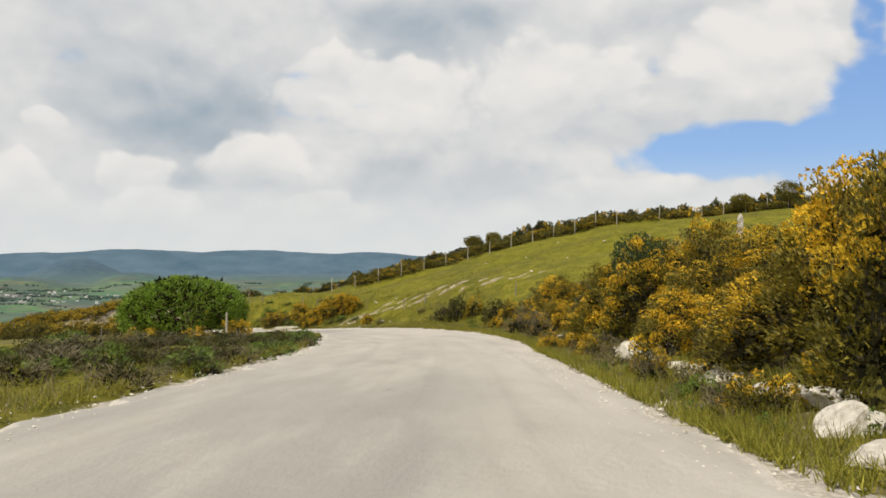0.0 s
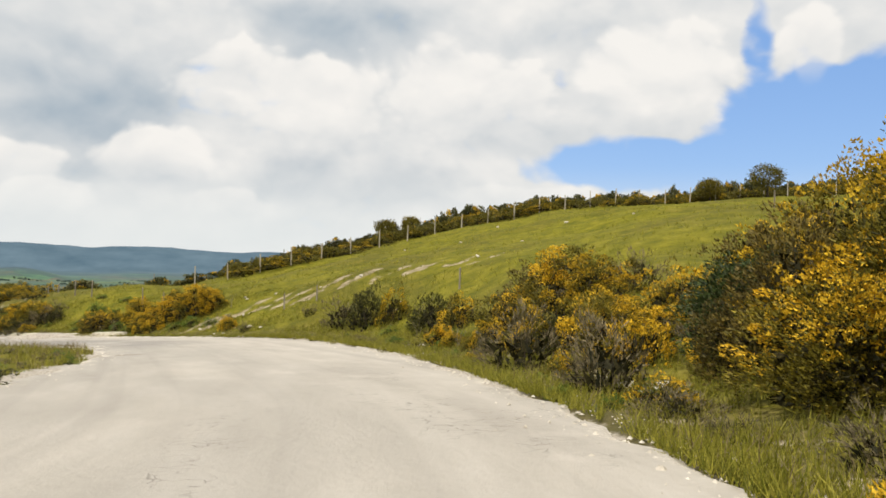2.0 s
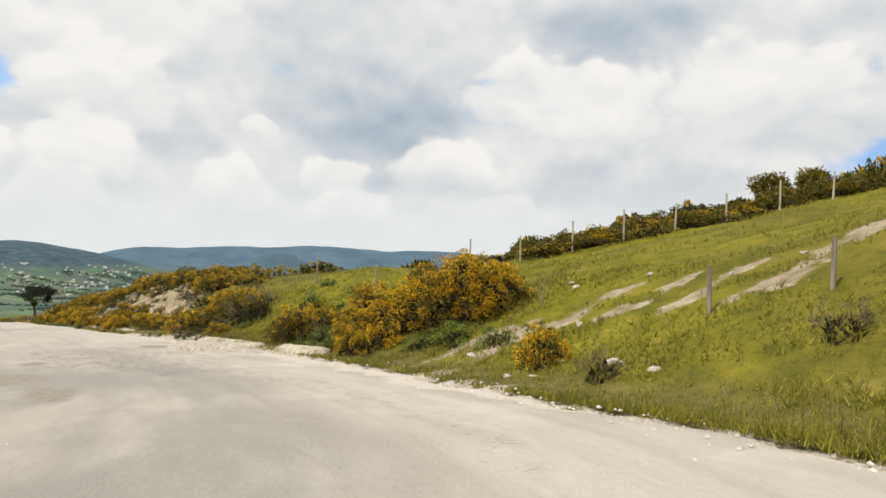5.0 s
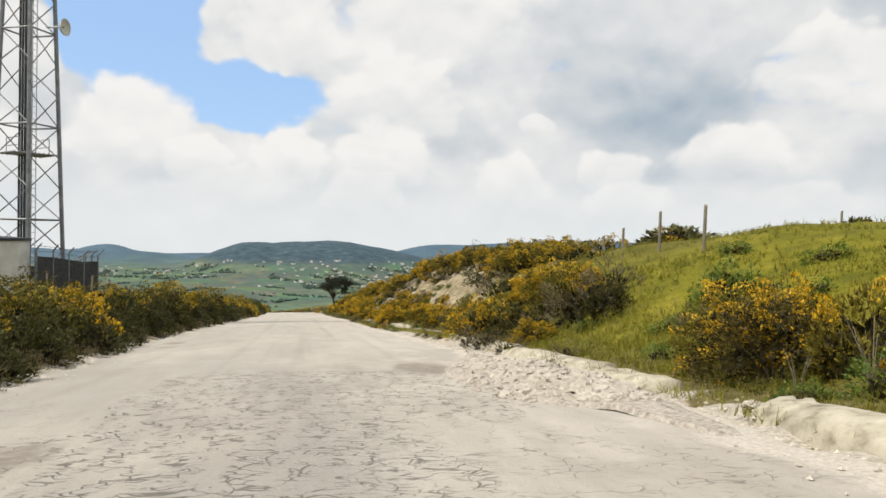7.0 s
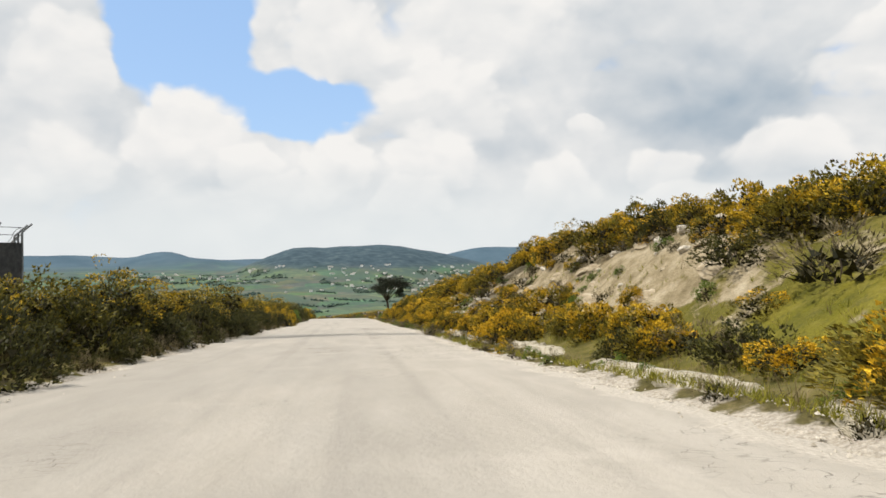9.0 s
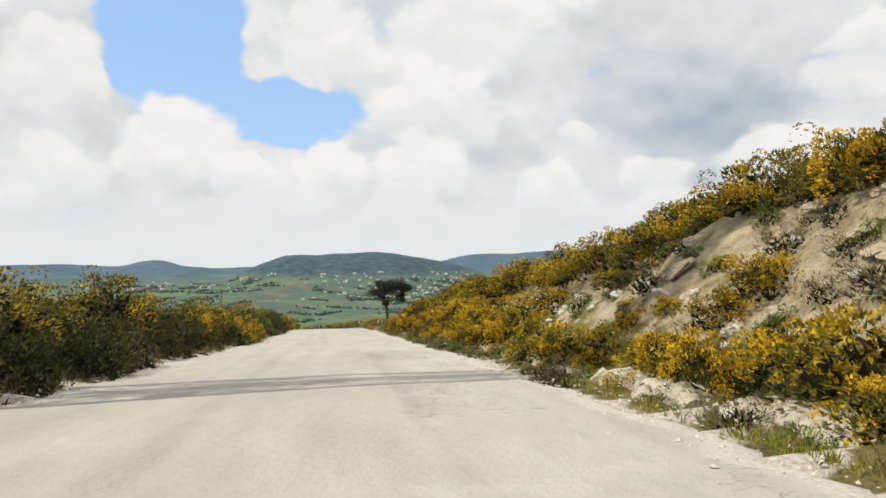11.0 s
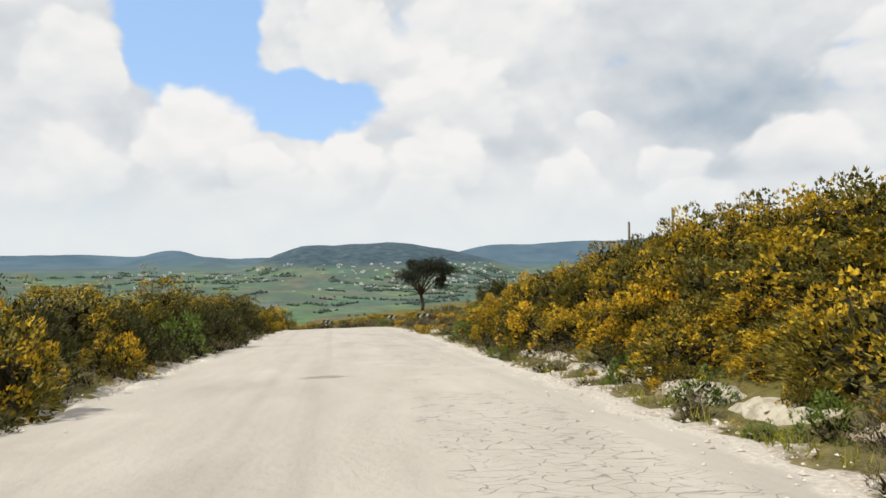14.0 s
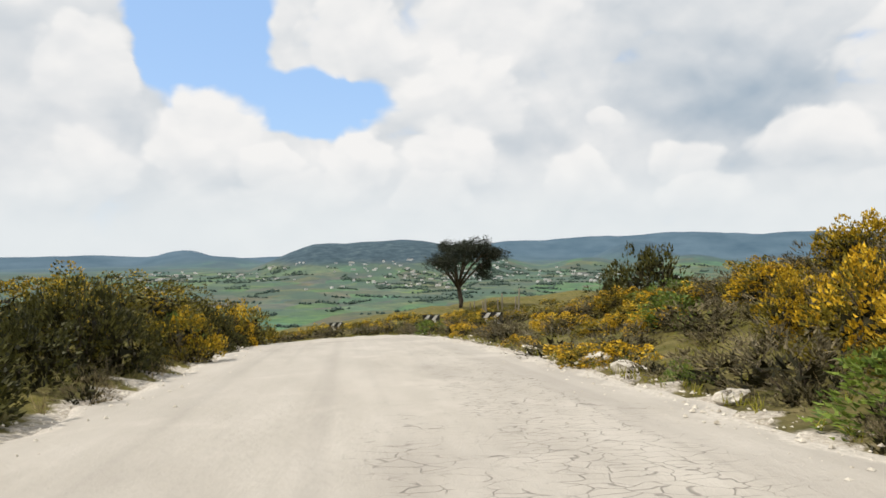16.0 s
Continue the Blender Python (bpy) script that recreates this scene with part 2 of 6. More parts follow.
    lamp.energy, lamp.angle, lamp.color = SUN, radians(0.5), (1.0, 0.95, 0.86)
    sun = new("sun", lamp)
    y, h = radians(SUN_YAW), radians(SUN_HIGH)
    away = Vector((-math.sin(y) * math.cos(h), math.cos(y) * math.cos(h), math.sin(h)))
    sun.matrix_world = look(away * 100, (0, 0, 0))


# openings of blue, and heaps that close them (amount below nought): bearing, height, half width, half height (degrees), amount
GAPS = [(59.5, 15.5, 5.0, 6.5, 1.5), (51.5, 10.6, 6.8, 3.0, 1.4), (62, 20, 7, 5, 1.2), (69, 12, 5.0, 8, -0.7),
        (-35.0, 9.4, 8.5, 4.8, 1.4), (-45, 9, 10, 7, 1.2), (-22.0, 7.0, 10.0, 2.2, 0.80), (-30.5, 16.0, 1.6, 3.5, 0.62), (-16.0, 14.0, 3.0, 1.3, 0.25)]
# grey undersides: bearing, height, half width, half height (degrees), amount
SHADES = [(19.5, 10.4, 8.5, 4.8, 0.54), (1.0, 16.8, 8.0, 3.2, 0.42), (4.0, 5.8, 5.0, 1.9, 0.28), (16.0, 5.0, 4.5, 1.3, 0.26), (35.0, 8.0, 4.0, 2.4, 0.18), (-5.5, 5.0, 6.0, 2.0, 0.22), (24.0, 15.5, 6.0, 2.5, 0.15),
          (64.0, 10.0, 2.6, 5.0, 0.22), (40.0, 4.3, 4.0, 0.9, 0.10), (55.5, 4.0, 4.0, 1.0, 0.12), (-14, 8.8, 6, 1.4, 0.16)]
# sunlit heads of cloud: bearing, height, half width, half height (degrees), amount
HEADS = [(52.5, 3.6, 5.0, 2.0, 0.7), (42.5, 3.2, 3.6, 2.0, 0.8), (31.0, 4.6, 3.6, 2.2, 0.9), (21.5, 3.4, 4.0, 1.6, 0.7), (68.0, 5.0, 4.0, 4.0, 0.6), (67.0, 12.6, 4.2, 4.2, 0.9), (59.6, 7.6, 5.0, 4.2, 1.0), (55.0, 5.4, 2.6, 2.4, 0.9), (48.2, 5.8, 3.4, 3.4, 1.0),
         (40.5, 10.6, 5.4, 4.6, 0.9), (41.0, 6.2, 4.2, 3.4, 0.9), (48.2, 16.0, 6.0, 3.6, 1.0), (37.5, 16.5, 9.0, 4.0, 0.8), (28.8, 8.6, 1.8, 1.0, 0.75), (14.5, 6.6, 4.4, 2.4, 0.95), (8.5, 12.0, 5.0, 4.0, 0.8), (23.0, 5.6, 3.2, 1.7, 0.9),
         (3.0, 11.0, 6.5, 4.2, 0.85), (-9.0, 12.0, 8.0, 4.6, 0.9), (-23.5, 13.6, 6.4, 5.0, 0.95), (-34.0, 15.6, 2.6, 3.0, 0.9), (9.5, 3.6, 4.0, 1.5, 0.7), (-14, 4.6, 7, 1.2, 0.4)]
SKY, SUN = 1.0, 3.6
make_light()
scene.view_settings.exposure = 0.0


# ---- materials ----
class Nodes:
    """A node material in few words."""

    def __init__(self, name, rough=0.8, spec=0.3):
        self.m = bpy.data.materials.new(name)
        self.m.use_nodes = True
        self.nt = self.m.node_tree
        self.b = self.nt.nodes["Principled BSDF"]
        self.b.inputs["Roughness"].default_value = rough
        self.b.inputs["Specular IOR Level"].default_value = spec
        self.co = self.nt.nodes.new("ShaderNodeTexCoord").outputs["Object"]

    def node(self, kind):
        return self.nt.nodes.new(kind)

    def link(self, a, b):
        self.nt.links.new(a, b)

    def noise(self, scale, detail=4, rough=0.55, stretch=None, co=None):
        n = self.node("ShaderNodeTexNoise")
        n.inputs["Scale"].default_value, n.inputs["Detail"].default_value, n.inputs["Roughness"].default_value = scale, detail, rough
        src = co or self.co
        if stretch:
            m = self.node("ShaderNodeMapping")
            m.inputs["Scale"].default_value = stretch
            self.link(src, m.inputs[0])
            src = m.outputs[0]
        self.link(src, n.inputs[0])
        return n.outputs["Fac"]

    def ramp(self, fac, *stops):
        n = self.node("ShaderNodeValToRGB")
        while len(n.color_ramp.elements) < len(stops):
            n.color_ramp.elements.new(0.5)
        for e, (p, c) in zip(n.color_ramp.elements, stops):
            e.position, e.color = p, (*c, 1) if len(c) == 3 else c
        self.link(fac, n.inputs[0])
        return n.outputs[0]

    def grey(self, fac, lo, hi):
        n = self.node("ShaderNodeMapRange")
        n.interpolation_type = "SMOOTHSTEP"
        n.inputs["From Min"].default_value, n.inputs["From Max"].default_value = lo, hi
        self.link(fac, n.inputs["Value"])
        return n.outputs[0]

    def mix(self, fac, a, b, kind="MIX"):
        n = self.node("ShaderNodeMix")
        n.data_type, n.blend_type = "RGBA", kind
        for v, i in ((fac, "Factor"), (a, "A"), (b, "B")):
            if isinstance(v, (int, float)):
                n.inputs[i].default_value = v
            elif isinstance(v, tuple):
                n.inputs[i].default_value = (*v, 1)
            else:
                self.link(v, n.inputs[i])
        return n.outputs["Result"]

    def calc(self, op, a, b):
        n = self.node("ShaderNodeMath")
        n.operation = op
        for v, i in ((a, 0), (b, 1)):
            if isinstance(v, (int, float)):
                n.inputs[i].default_value = v
            else:
                self.link(v, n.inputs[i])
        return n.outputs[0]

    def attribute(self, name):
        n = self.node("ShaderNodeAttribute")
        n.attribute_name = name
        return n.outputs["Fac"]

    def island(self):
        return self.node("ShaderNodeNewGeometry").outputs["Random Per Island"]

    def each(self):
        return self.node("ShaderNodeObjectInfo").outputs["Random"]

    def done(self, colour, bump=None, strength=0.4, dist=0.02):
        if isinstance(colour, tuple):
            self.b.inputs["Base Color"].default_value = (*colour, 1)
        else:
            self.link(colour, self.b.inputs["Base Color"])
        if bump is not None:
            n = self.node("ShaderNodeBump")
            n.inputs["Strength"].default_value, n.inputs["Distance"].default_value = strength, dist
            self.link(bump, n.inputs["Height"])
            self.link(n.outputs[0], self.b.inputs["Normal"])
        return self.m


def leaf_material(name, dark, light, gloss=0.25, thin=0.15):
    k = Nodes(name, 0.6, gloss)
    c = k.mix(k.island(), dark, light)
    c = k.mix(1.0, c, k.ramp(k.noise(34, 3, 0.7), (0.32, (0.5, 0.5, 0.5)), (0.5, (0.95, 0.95, 0.95)), (0.68, (1.35, 1.32, 1.25))), "MULTIPLY")
    tint = k.mix(k.each(), (0.75, 0.78, 0.8), (1.12, 1.08, 1.0))
    c = k.mix(1.0, c, tint, "MULTIPLY")
    m = k.done(c)
    tr = k.node("ShaderNodeBsdfTranslucent")
    k.link(c, tr.inputs[0])
    add = k.node("ShaderNodeMixShader")
    add.inputs[0].default_value = thin
    k.link(k.b.outputs[0], add.inputs[1])
    k.link(tr.outputs[0], add.inputs[2])
    k.link(add.outputs[0], k.nt.nodes["Material Output"].inputs[0])
    return m


def ground_material():
    k = Nodes("hillside_ground", 0.95, 0.1)
    big, mid, fine = k.noise(0.11, 5), k.noise(0.9, 5), k.noise(9, 4)
    grass = k.ramp(mid, (0.3, (0.098, 0.106, 0.009)), (0.52, (0.182, 0.172, 0.013)), (0.72, (0.275, 0.24, 0.028)))
    olive = k.ramp(mid, (0.3, (0.085, 0.088, 0.012)), (0.6, (0.165, 0.148, 0.020)), (0.8, (0.24, 0.20, 0.045)))
    green = k.mix(k.grey(big, 0.42, 0.62), grass, olive)
    heath = k.ramp(k.noise(2.2, 5), (0.3, (0.075, 0.072, 0.024)), (0.55, (0.155, 0.132, 0.058)), (0.75, (0.26, 0.215, 0.12)))
    chalk = k.ramp(k.noise(1.6, 7, 0.65), (0.3, (0.16, 0.126, 0.070)), (0.5, (0.31, 0.258, 0.165)), (0.7, (0.47, 0.41, 0.30)))
    gravel = k.ramp(k.noise(14, 5, 0.7), (0.3, (0.30, 0.26, 0.21)), (0.5, (0.46, 0.42, 0.36)), (0.7, (0.64, 0.59, 0.52)))
    green = k.mix(k.calc("MULTIPLY", k.grey(k.noise(4.2, 5, 0.65), 0.50, 0.66), 0.5), green, (0.06, 0.07, 0.012))
    c = k.mix(k.attribute("field"), heath, green)
    bare = k.calc("ADD", k.attribute("bare"), k.calc("MULTIPLY", k.calc("SUBTRACT", k.noise(0.8, 6, 0.6), 0.5), 1.6))
    c = k.mix(k.grey(bare, 0.42, 0.62), c, chalk)
    edge = k.calc("ADD", k.attribute("gravel"), k.calc("MULTIPLY", k.calc("SUBTRACT", k.noise(2.4, 5, 0.6), 0.5), 0.9))
    c = k.mix(k.grey(edge, 0.42, 0.60), c, gravel)
    c = k.mix(0.55, c, k.ramp(k.noise(22, 5, 0.7), (0.3, (0.35, 0.35, 0.35)), (0.5, (0.8, 0.8, 0.8)), (0.7, (1.3, 1.27, 1.2))), "MULTIPLY")
    # the valley: fields, hedges, woods on the hills, with aerial haze mixed into their colours
    patch = k.node("ShaderNodeTexVoronoi")
    patch.inputs["Scale"].default_value = 0.011
    k.link(k.co, patch.inputs[0])
    far = k.ramp(k.noise(0.02, 6, 0.7), (0.3, (0.050, 0.082, 0.052)), (0.46, (0.095, 0.138, 0.074)), (0.6, (0.155, 0.195, 0.090)), (0.75, (0.24, 0.245, 0.14)))
    far = k.mix(0.35, far, patch.outputs["Color"], "SOFT_LIGHT")
    far = k.mix(k.calc("MULTIPLY", k.calc("MULTIPLY", k.grey(k.noise(0.0055, 6, 0.68), 0.46, 0.58), k.attribute("haze_depth")), 0.8), far, (0.058, 0.094, 0.076))
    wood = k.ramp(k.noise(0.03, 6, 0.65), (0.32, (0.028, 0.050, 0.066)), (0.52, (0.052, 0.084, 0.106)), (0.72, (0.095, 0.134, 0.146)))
    # haze painted in: the land turns grey-green with distance
    far = k.mix(k.calc("MULTIPLY", k.attribute("haze_depth"), 0.42), far, (0.085, 0.125, 0.118))
    far = k.mix(k.attribute("wood"), far, wood)
    # blue of the air painted over the farthest land and ridges
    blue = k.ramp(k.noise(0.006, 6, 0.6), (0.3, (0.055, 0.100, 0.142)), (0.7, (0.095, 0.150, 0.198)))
    far = k.mix(k.attribute("blue_haze"), far, blue)
    c = k.mix(k.attribute("valley"), c, far)
    h = k.calc("ADD", k.calc("MULTIPLY", fine, 0.5), mid)
    return k.done(c, h, 0.7, 0.12)


def road_material():
    k = Nodes("pale_worn_asphalt", 0.85, 0.25)
    co = k.node("ShaderNodeAttribute")
    co.attribute_name = "lane"
    lane = co.outputs["Vector"]
    base = k.ramp(k.noise(1.3, 6, 0.6, (0.25, 1, 1), lane), (0.25, (0.395, 0.365, 0.318)), (0.5, (0.45, 0.418, 0.368)), (0.75, (0.505, 0.472, 0.42)))
    track = k.noise(0.9, 3, 0.5, (0.02, 1.6, 1), lane)
    base = k.mix(k.calc("MULTIPLY", k.grey(track, 0.50, 0.68), 0.34), base, (0.31, 0.285, 0.255))
    stain = k.noise(0.28, 6, 0.6, (0.5, 1.2, 1), lane)
    rough_part = k.attribute("worn")
    base = k.mix(k.calc("MULTIPLY", k.grey(k.calc("ADD", stain, k.calc("MULTIPLY", rough_part, 0.12)), 0.56, 0.72), 0.34), base, (0.28, 0.255, 0.225))
    base = k.mix(k.calc("MULTIPLY", k.grey(k.calc("SUBTRACT", k.noise(0.5, 5, 0.6, None, lane), k.calc("MULTIPLY", rough_part, -0.08)), 0.58, 0.72), 0.32), base, (0.60, 0.56, 0.50))
    grey = k.calc("MULTIPLY", k.attribute("tarry"), k.grey(k.noise(0.35, 4, 0.6, (0.35, 1.2, 1), lane), 0.25, 0.6))
    base = k.mix(k.calc("MULTIPLY", grey, 0.9), base, k.ramp(k.noise(30, 4, 0.7, None, lane), (0.3, (0.21, 0.20, 0.185)), (0.7, (0.31, 0.295, 0.27))))
    # net of cracks where the surface is worn
    v = k.node("ShaderNodeTexVoronoi")
    v.feature = "DISTANCE_TO_EDGE"
    v.inputs["Scale"].default_value = 4.0
    warp = k.node("ShaderNodeVectorMath")
    warp.operation = "MULTIPLY_ADD"
    nz = k.node("ShaderNodeTexNoise")
    nz.inputs["Scale"].default_value = 2.5
    k.link(lane, nz.inputs[0])
    k.link(nz.outputs["Color"], warp.inputs[0])
    warp.inputs[1].default_value = (0.5, 0.5, 0.0)
    cell = k.node("ShaderNodeMapping")
    cell.inputs["Scale"].default_value = (1.45, 0.8, 1.0)
    k.link(lane, cell.inputs[0])
    k.link(cell.outputs[0], warp.inputs[2])
    k.link(warp.outputs[0], v.inputs[0])
    line = k.grey(v.outputs["Distance"], 0.038, 0.004)
    where = k.grey(k.calc("ADD", k.noise(0.22, 4, 0.6, (0.5, 1.5, 1), lane), k.calc("MULTIPLY", rough_part, 0.17)), 0.60, 0.74)
    torn = k.grey(k.noise(1.7, 4, 0.6, None, lane), 0.42, 0.58)
    crack = k.calc("MULTIPLY", k.calc("MULTIPLY", k.calc("MULTIPLY", line, where), torn), 0.62)
    # scaly broken surface
    f = k.node("ShaderNodeTexVoronoi")
    f.feature = "DISTANCE_TO_EDGE"
    f.inputs["Scale"].default_value = 6.0
    f.inputs["Randomness"].default_value = 0.9
    k.link(warp.outputs[0], f.inputs[0])
    scale = k.calc("MULTIPLY", k.grey(f.outputs["Distance"], 0.08, 0.015), k.grey(k.noise(3.4, 3, 0.6, (0.7, 1, 1), lane), 0.43, 0.56))
    scaly = k.grey(k.calc("ADD", k.attribute("flake"), k.calc("MULTIPLY", k.calc("SUBTRACT", k.noise(0.8, 4, 0.6, None, lane), 0.5), 1.0)), 0.45, 0.65)
    crack = k.calc("MAXIMUM", crack, k.calc("MULTIPLY", k.calc("MULTIPLY", scale, scaly), 0.85))
    # closed net of fine cracks
    netted = k.grey(k.calc("ADD", k.attribute("net"), k.calc("MULTIPLY", k.calc("SUBTRACT", k.noise(0.9, 4, 0.6, None, lane), 0.5), 1.3)), 0.42, 0.68)
    crack = k.calc("MAXIMUM", crack, k.calc("MULTIPLY", k.calc("MULTIPLY", k.grey(v.outputs["Distance"], 0.034, 0.006), netted), 0.55))
    base = k.mix(crack, base, (0.12, 0.11, 0.095))
    base = k.mix(k.grey(k.calc("ADD", k.attribute("patch"), k.calc("MULTIPLY", k.calc("SUBTRACT", k.noise(2.2, 5, 0.6, None, lane), 0.5), 0.7)), 0.35, 0.75), base, k.ramp(k.noise(5, 4, 0.6, None, lane), (0.3, (0.20, 0.178, 0.150)), (0.7, (0.32, 0.288, 0.245))))
    grit = k.noise(55, 3, 0.7, None, lane)
    base = k.mix(k.calc("MULTIPLY", k.grey(grit, 0.60, 0.75), 0.3), base, (0.62, 0.58, 0.52))
    edge = k.calc("ADD", k.attribute("gravel"), k.calc("MULTIPLY", k.calc("SUBTRACT", k.noise(0.9, 5, 0.65, None, lane), 0.5), 1.1))
    loose = k.ramp(k.noise(16, 5, 0.7, None, lane), (0.3, (0.36, 0.33, 0.28)), (0.5, (0.52, 0.48, 0.42)), (0.7, (0.66, 0.62, 0.55)))
    base = k.mix(k.grey(edge, 0.40, 0.62), base, loose)
    h = k.calc("ADD", k.calc("MULTIPLY", grit, 0.4), k.calc("SUBTRACT", k.noise(7, 5, 0.6, None, lane), crack))
    h = k.calc("ADD", h, k.calc("MULTIPLY", k.noise(2.3, 4, 0.6, (0.6, 1, 1), lane), 0.9))
    return k.done(base, h, 0.6, 0.035)


MAT = {}


def plain(name, colours, scale, rough=0.6, spec=0.4, metal=0.0, bump=0.2, dist=0.01):
    k = Nodes(name, rough, spec)
    k.b.inputs["Metallic"].default_value = metal
    n = k.noise(scale, 5, 0.6)
    return k.done(k.ramp(n, *[(0.3 + 0.4 * i / max(1, len(colours) - 1), c) for i, c in enumerate(colours)]), n, bump, dist)


MAT["steel"] = plain("galvanised_steel", [(0.16, 0.17, 0.18), (0.30, 0.31, 0.32)], 3, 0.55, 0.4, 0.6)
MAT["cable"] = plain("dark_cable", [(0.015, 0.018, 0.025), (0.04, 0.045, 0.055)], 4, 0.6)
MAT["cabin"] = plain("white_cabin_paint", [(0.50, 0.50, 0.46), (0.68, 0.68, 0.64)], 1.5, 0.6)
MAT["green_paint"] = plain("green_cabinet_paint", [(0.03, 0.10, 0.06), (0.06, 0.16, 0.095)], 2, 0.5)
MAT["mesh"] = plain("dark_fence_mesh", [(0.025, 0.028, 0.03), (0.07, 0.07, 0.07)], 6, 0.8)
MAT["concrete"] = plain("old_concrete", [(0.20, 0.18, 0.13), (0.42, 0.385, 0.30), (0.54, 0.50, 0.41)], 3.5, 0.9, 0.2, 0, 0.6, 0.03)
MAT["board"] = plain("black_sign_board", [(0.015, 0.015, 0.015), (0.03, 0.03, 0.03)], 8, 0.5)
MAT["white"] = plain("white_sign_sheet", [(0.70, 0.69, 0.64), (0.82, 0.81, 0.77)], 8, 0.5)
MAT["render"] = plain("white_house_render", [(0.62, 0.63, 0.62), (0.80, 0.80, 0.79)], 0.3, 0.8)
MAT["tiles"] = plain("clay_roof_tiles", [(0.27, 0.24, 0.21), (0.40, 0.37, 0.34)], 0.8, 0.8)
MAT["glass"] = plain("dark_window", [(0.03, 0.035, 0.04), (0.05, 0.055, 0.06)], 1, 0.15, 0.6)
# leaf colour of the valley trees, bluish with haze mixed in
MAT["woods"] = leaf_material("far_trees", (0.060, 0.098, 0.088), (0.100, 0.145, 0.110), 0.1, 0.05)
MAT["ground"] = ground_material()
MAT["road"] = road_material()
MAT["gorse"] = leaf_material("gorse_shoots", (0.042, 0.040, 0.007), (0.30, 0.245, 0.030))
MAT["old_gorse"] = leaf_material("old_gorse_sprays", (0.040, 0.034, 0.010), (0.20, 0.155, 0.036))
MAT["evergreen"] = leaf_material("evergreen_leaves", (0.021, 0.025, 0.008), (0.108, 0.105, 0.022))
MAT["deep"] = leaf_material("dark_glossy_leaves", (0.018, 0.032, 0.008), (0.085, 0.125, 0.026), 0.4)
MAT["hedge"] = leaf_material("hedge_leaves", (0.040, 0.046, 0.016), (0.165, 0.165, 0.06))
MAT["bloom"] = leaf_material("gorse_bloom", (0.34, 0.205, 0.014), (0.90, 0.60, 0.045), 0.15)
# inner leaves: near-black, the shade inside a bush put into their colour
MAT["inner"] = leaf_material("gorse_inner_shade", (0.014, 0.015, 0.006), (0.050, 0.043, 0.018), 0.1, 0.02)
MAT["leaf"] = leaf_material("broad_leaves", (0.055, 0.10, 0.012), (0.19, 0.27, 0.035), 0.4)
MAT["bush_leaf"] = leaf_material("bright_bush_leaves", (0.11, 0.20, 0.015), (0.26, 0.40, 0.045), 0.3)
MAT["flake"] = plain("pale_broken_surface", [(0.34, 0.31, 0.265), (0.46, 0.42, 0.365), (0.56, 0.52, 0.455)], 4, 0.9, 0.2, 0, 0.6, 0.03)
MAT["rubble"] = plain("pale_rubble", [(0.20, 0.18, 0.15), (0.40, 0.365, 0.315), (0.55, 0.51, 0.45)], 14, 0.95, 0.1, 0, 0.9, 0.04)
MAT["chalk"] = plain("white_chalk", [(0.28, 0.25, 0.18), (0.57, 0.53, 0.43), (0.70, 0.66, 0.56)], 3.5, 0.95, 0.1, 0, 0.8, 0.05)
MAT["clay_rock"] = plain("tan_bank_rock", [(0.20, 0.16, 0.10), (0.38, 0.32, 0.225), (0.54, 0.475, 0.37)], 2.2, 0.95, 0.1, 0, 0.9, 0.08)
MAT["heath"] = leaf_material("dry_heath", (0.075, 0.066, 0.040), (0.26, 0.22, 0.135), 0.1)
MAT["grass"] = leaf_material("grass_blades", (0.125, 0.138, 0.016), (0.38, 0.355, 0.06), 0.2, 0.3)
MAT["straw"] = leaf_material("dry_grass", (0.13, 0.10, 0.045), (0.36, 0.29, 0.15), 0.2)
MAT["crown"] = leaf_material("oak_leaves", (0.010, 0.014, 0.010), (0.035, 0.045, 0.022), 0.3, 0.1)
k = Nodes("bark", 0.9, 0.2)
MAT["bark"] = k.done(k.ramp(k.noise(9, 5, 0.6, (1, 1, 0.2)), (0.3, (0.03, 0.024, 0.018)), (0.7, (0.12, 0.095, 0.07))), k.noise(14, 4, 0.6, (1, 1, 0.2)), 0.8, 0.03)
k = Nodes("weathered_post_wood", 0.85, 0.2)
MAT["post"] = k.done(k.ramp(k.noise(12, 5, 0.6, (1, 1, 0.12)), (0.3, (0.14, 0.12, 0.09)), (0.7, (0.36, 0.32, 0.25))), k.noise(30, 4, 0.6, (1, 1, 0.1)), 0.5, 0.01)
k = Nodes("bleached_post_wood", 0.85, 0.2)
MAT["pale_post"] = k.done(k.ramp(k.noise(12, 5, 0.6, (1, 1, 0.12)), (0.3, (0.30, 0.27, 0.21)), (0.7, (0.55, 0.50, 0.41))), k.noise(30, 4, 0.6, (1, 1, 0.1)), 0.5, 0.01)
k = Nodes("limestone", 0.9, 0.2)
MAT["stone"] = k.done(k.ramp(k.noise(5, 7, 0.65), (0.26, (0.27, 0.235, 0.18)), (0.46, (0.54, 0.495, 0.42)), (0.70, (0.76, 0.72, 0.635))), k.noise(9, 6, 0.65), 0.9, 0.05)


# ---- helpers for meshes ----
def mesh_from(name, verts, faces, material, smooth_faces=False):
    me = bpy.data.meshes.new(name)
    me.from_pydata([tuple(v) for v in verts], [], [tuple(int(i) for i in f) for f in faces])
    me.materials.append(material)
    if smooth_faces:
        me.polygons.foreach_set("use_smooth", [True] * len(me.polygons))
    me.update()
    return me


def part(name, me, parent, label=""):
    ob = new(name, me)
    ob.parent = parent
    if label:
        tagged(ob, label)
    return ob


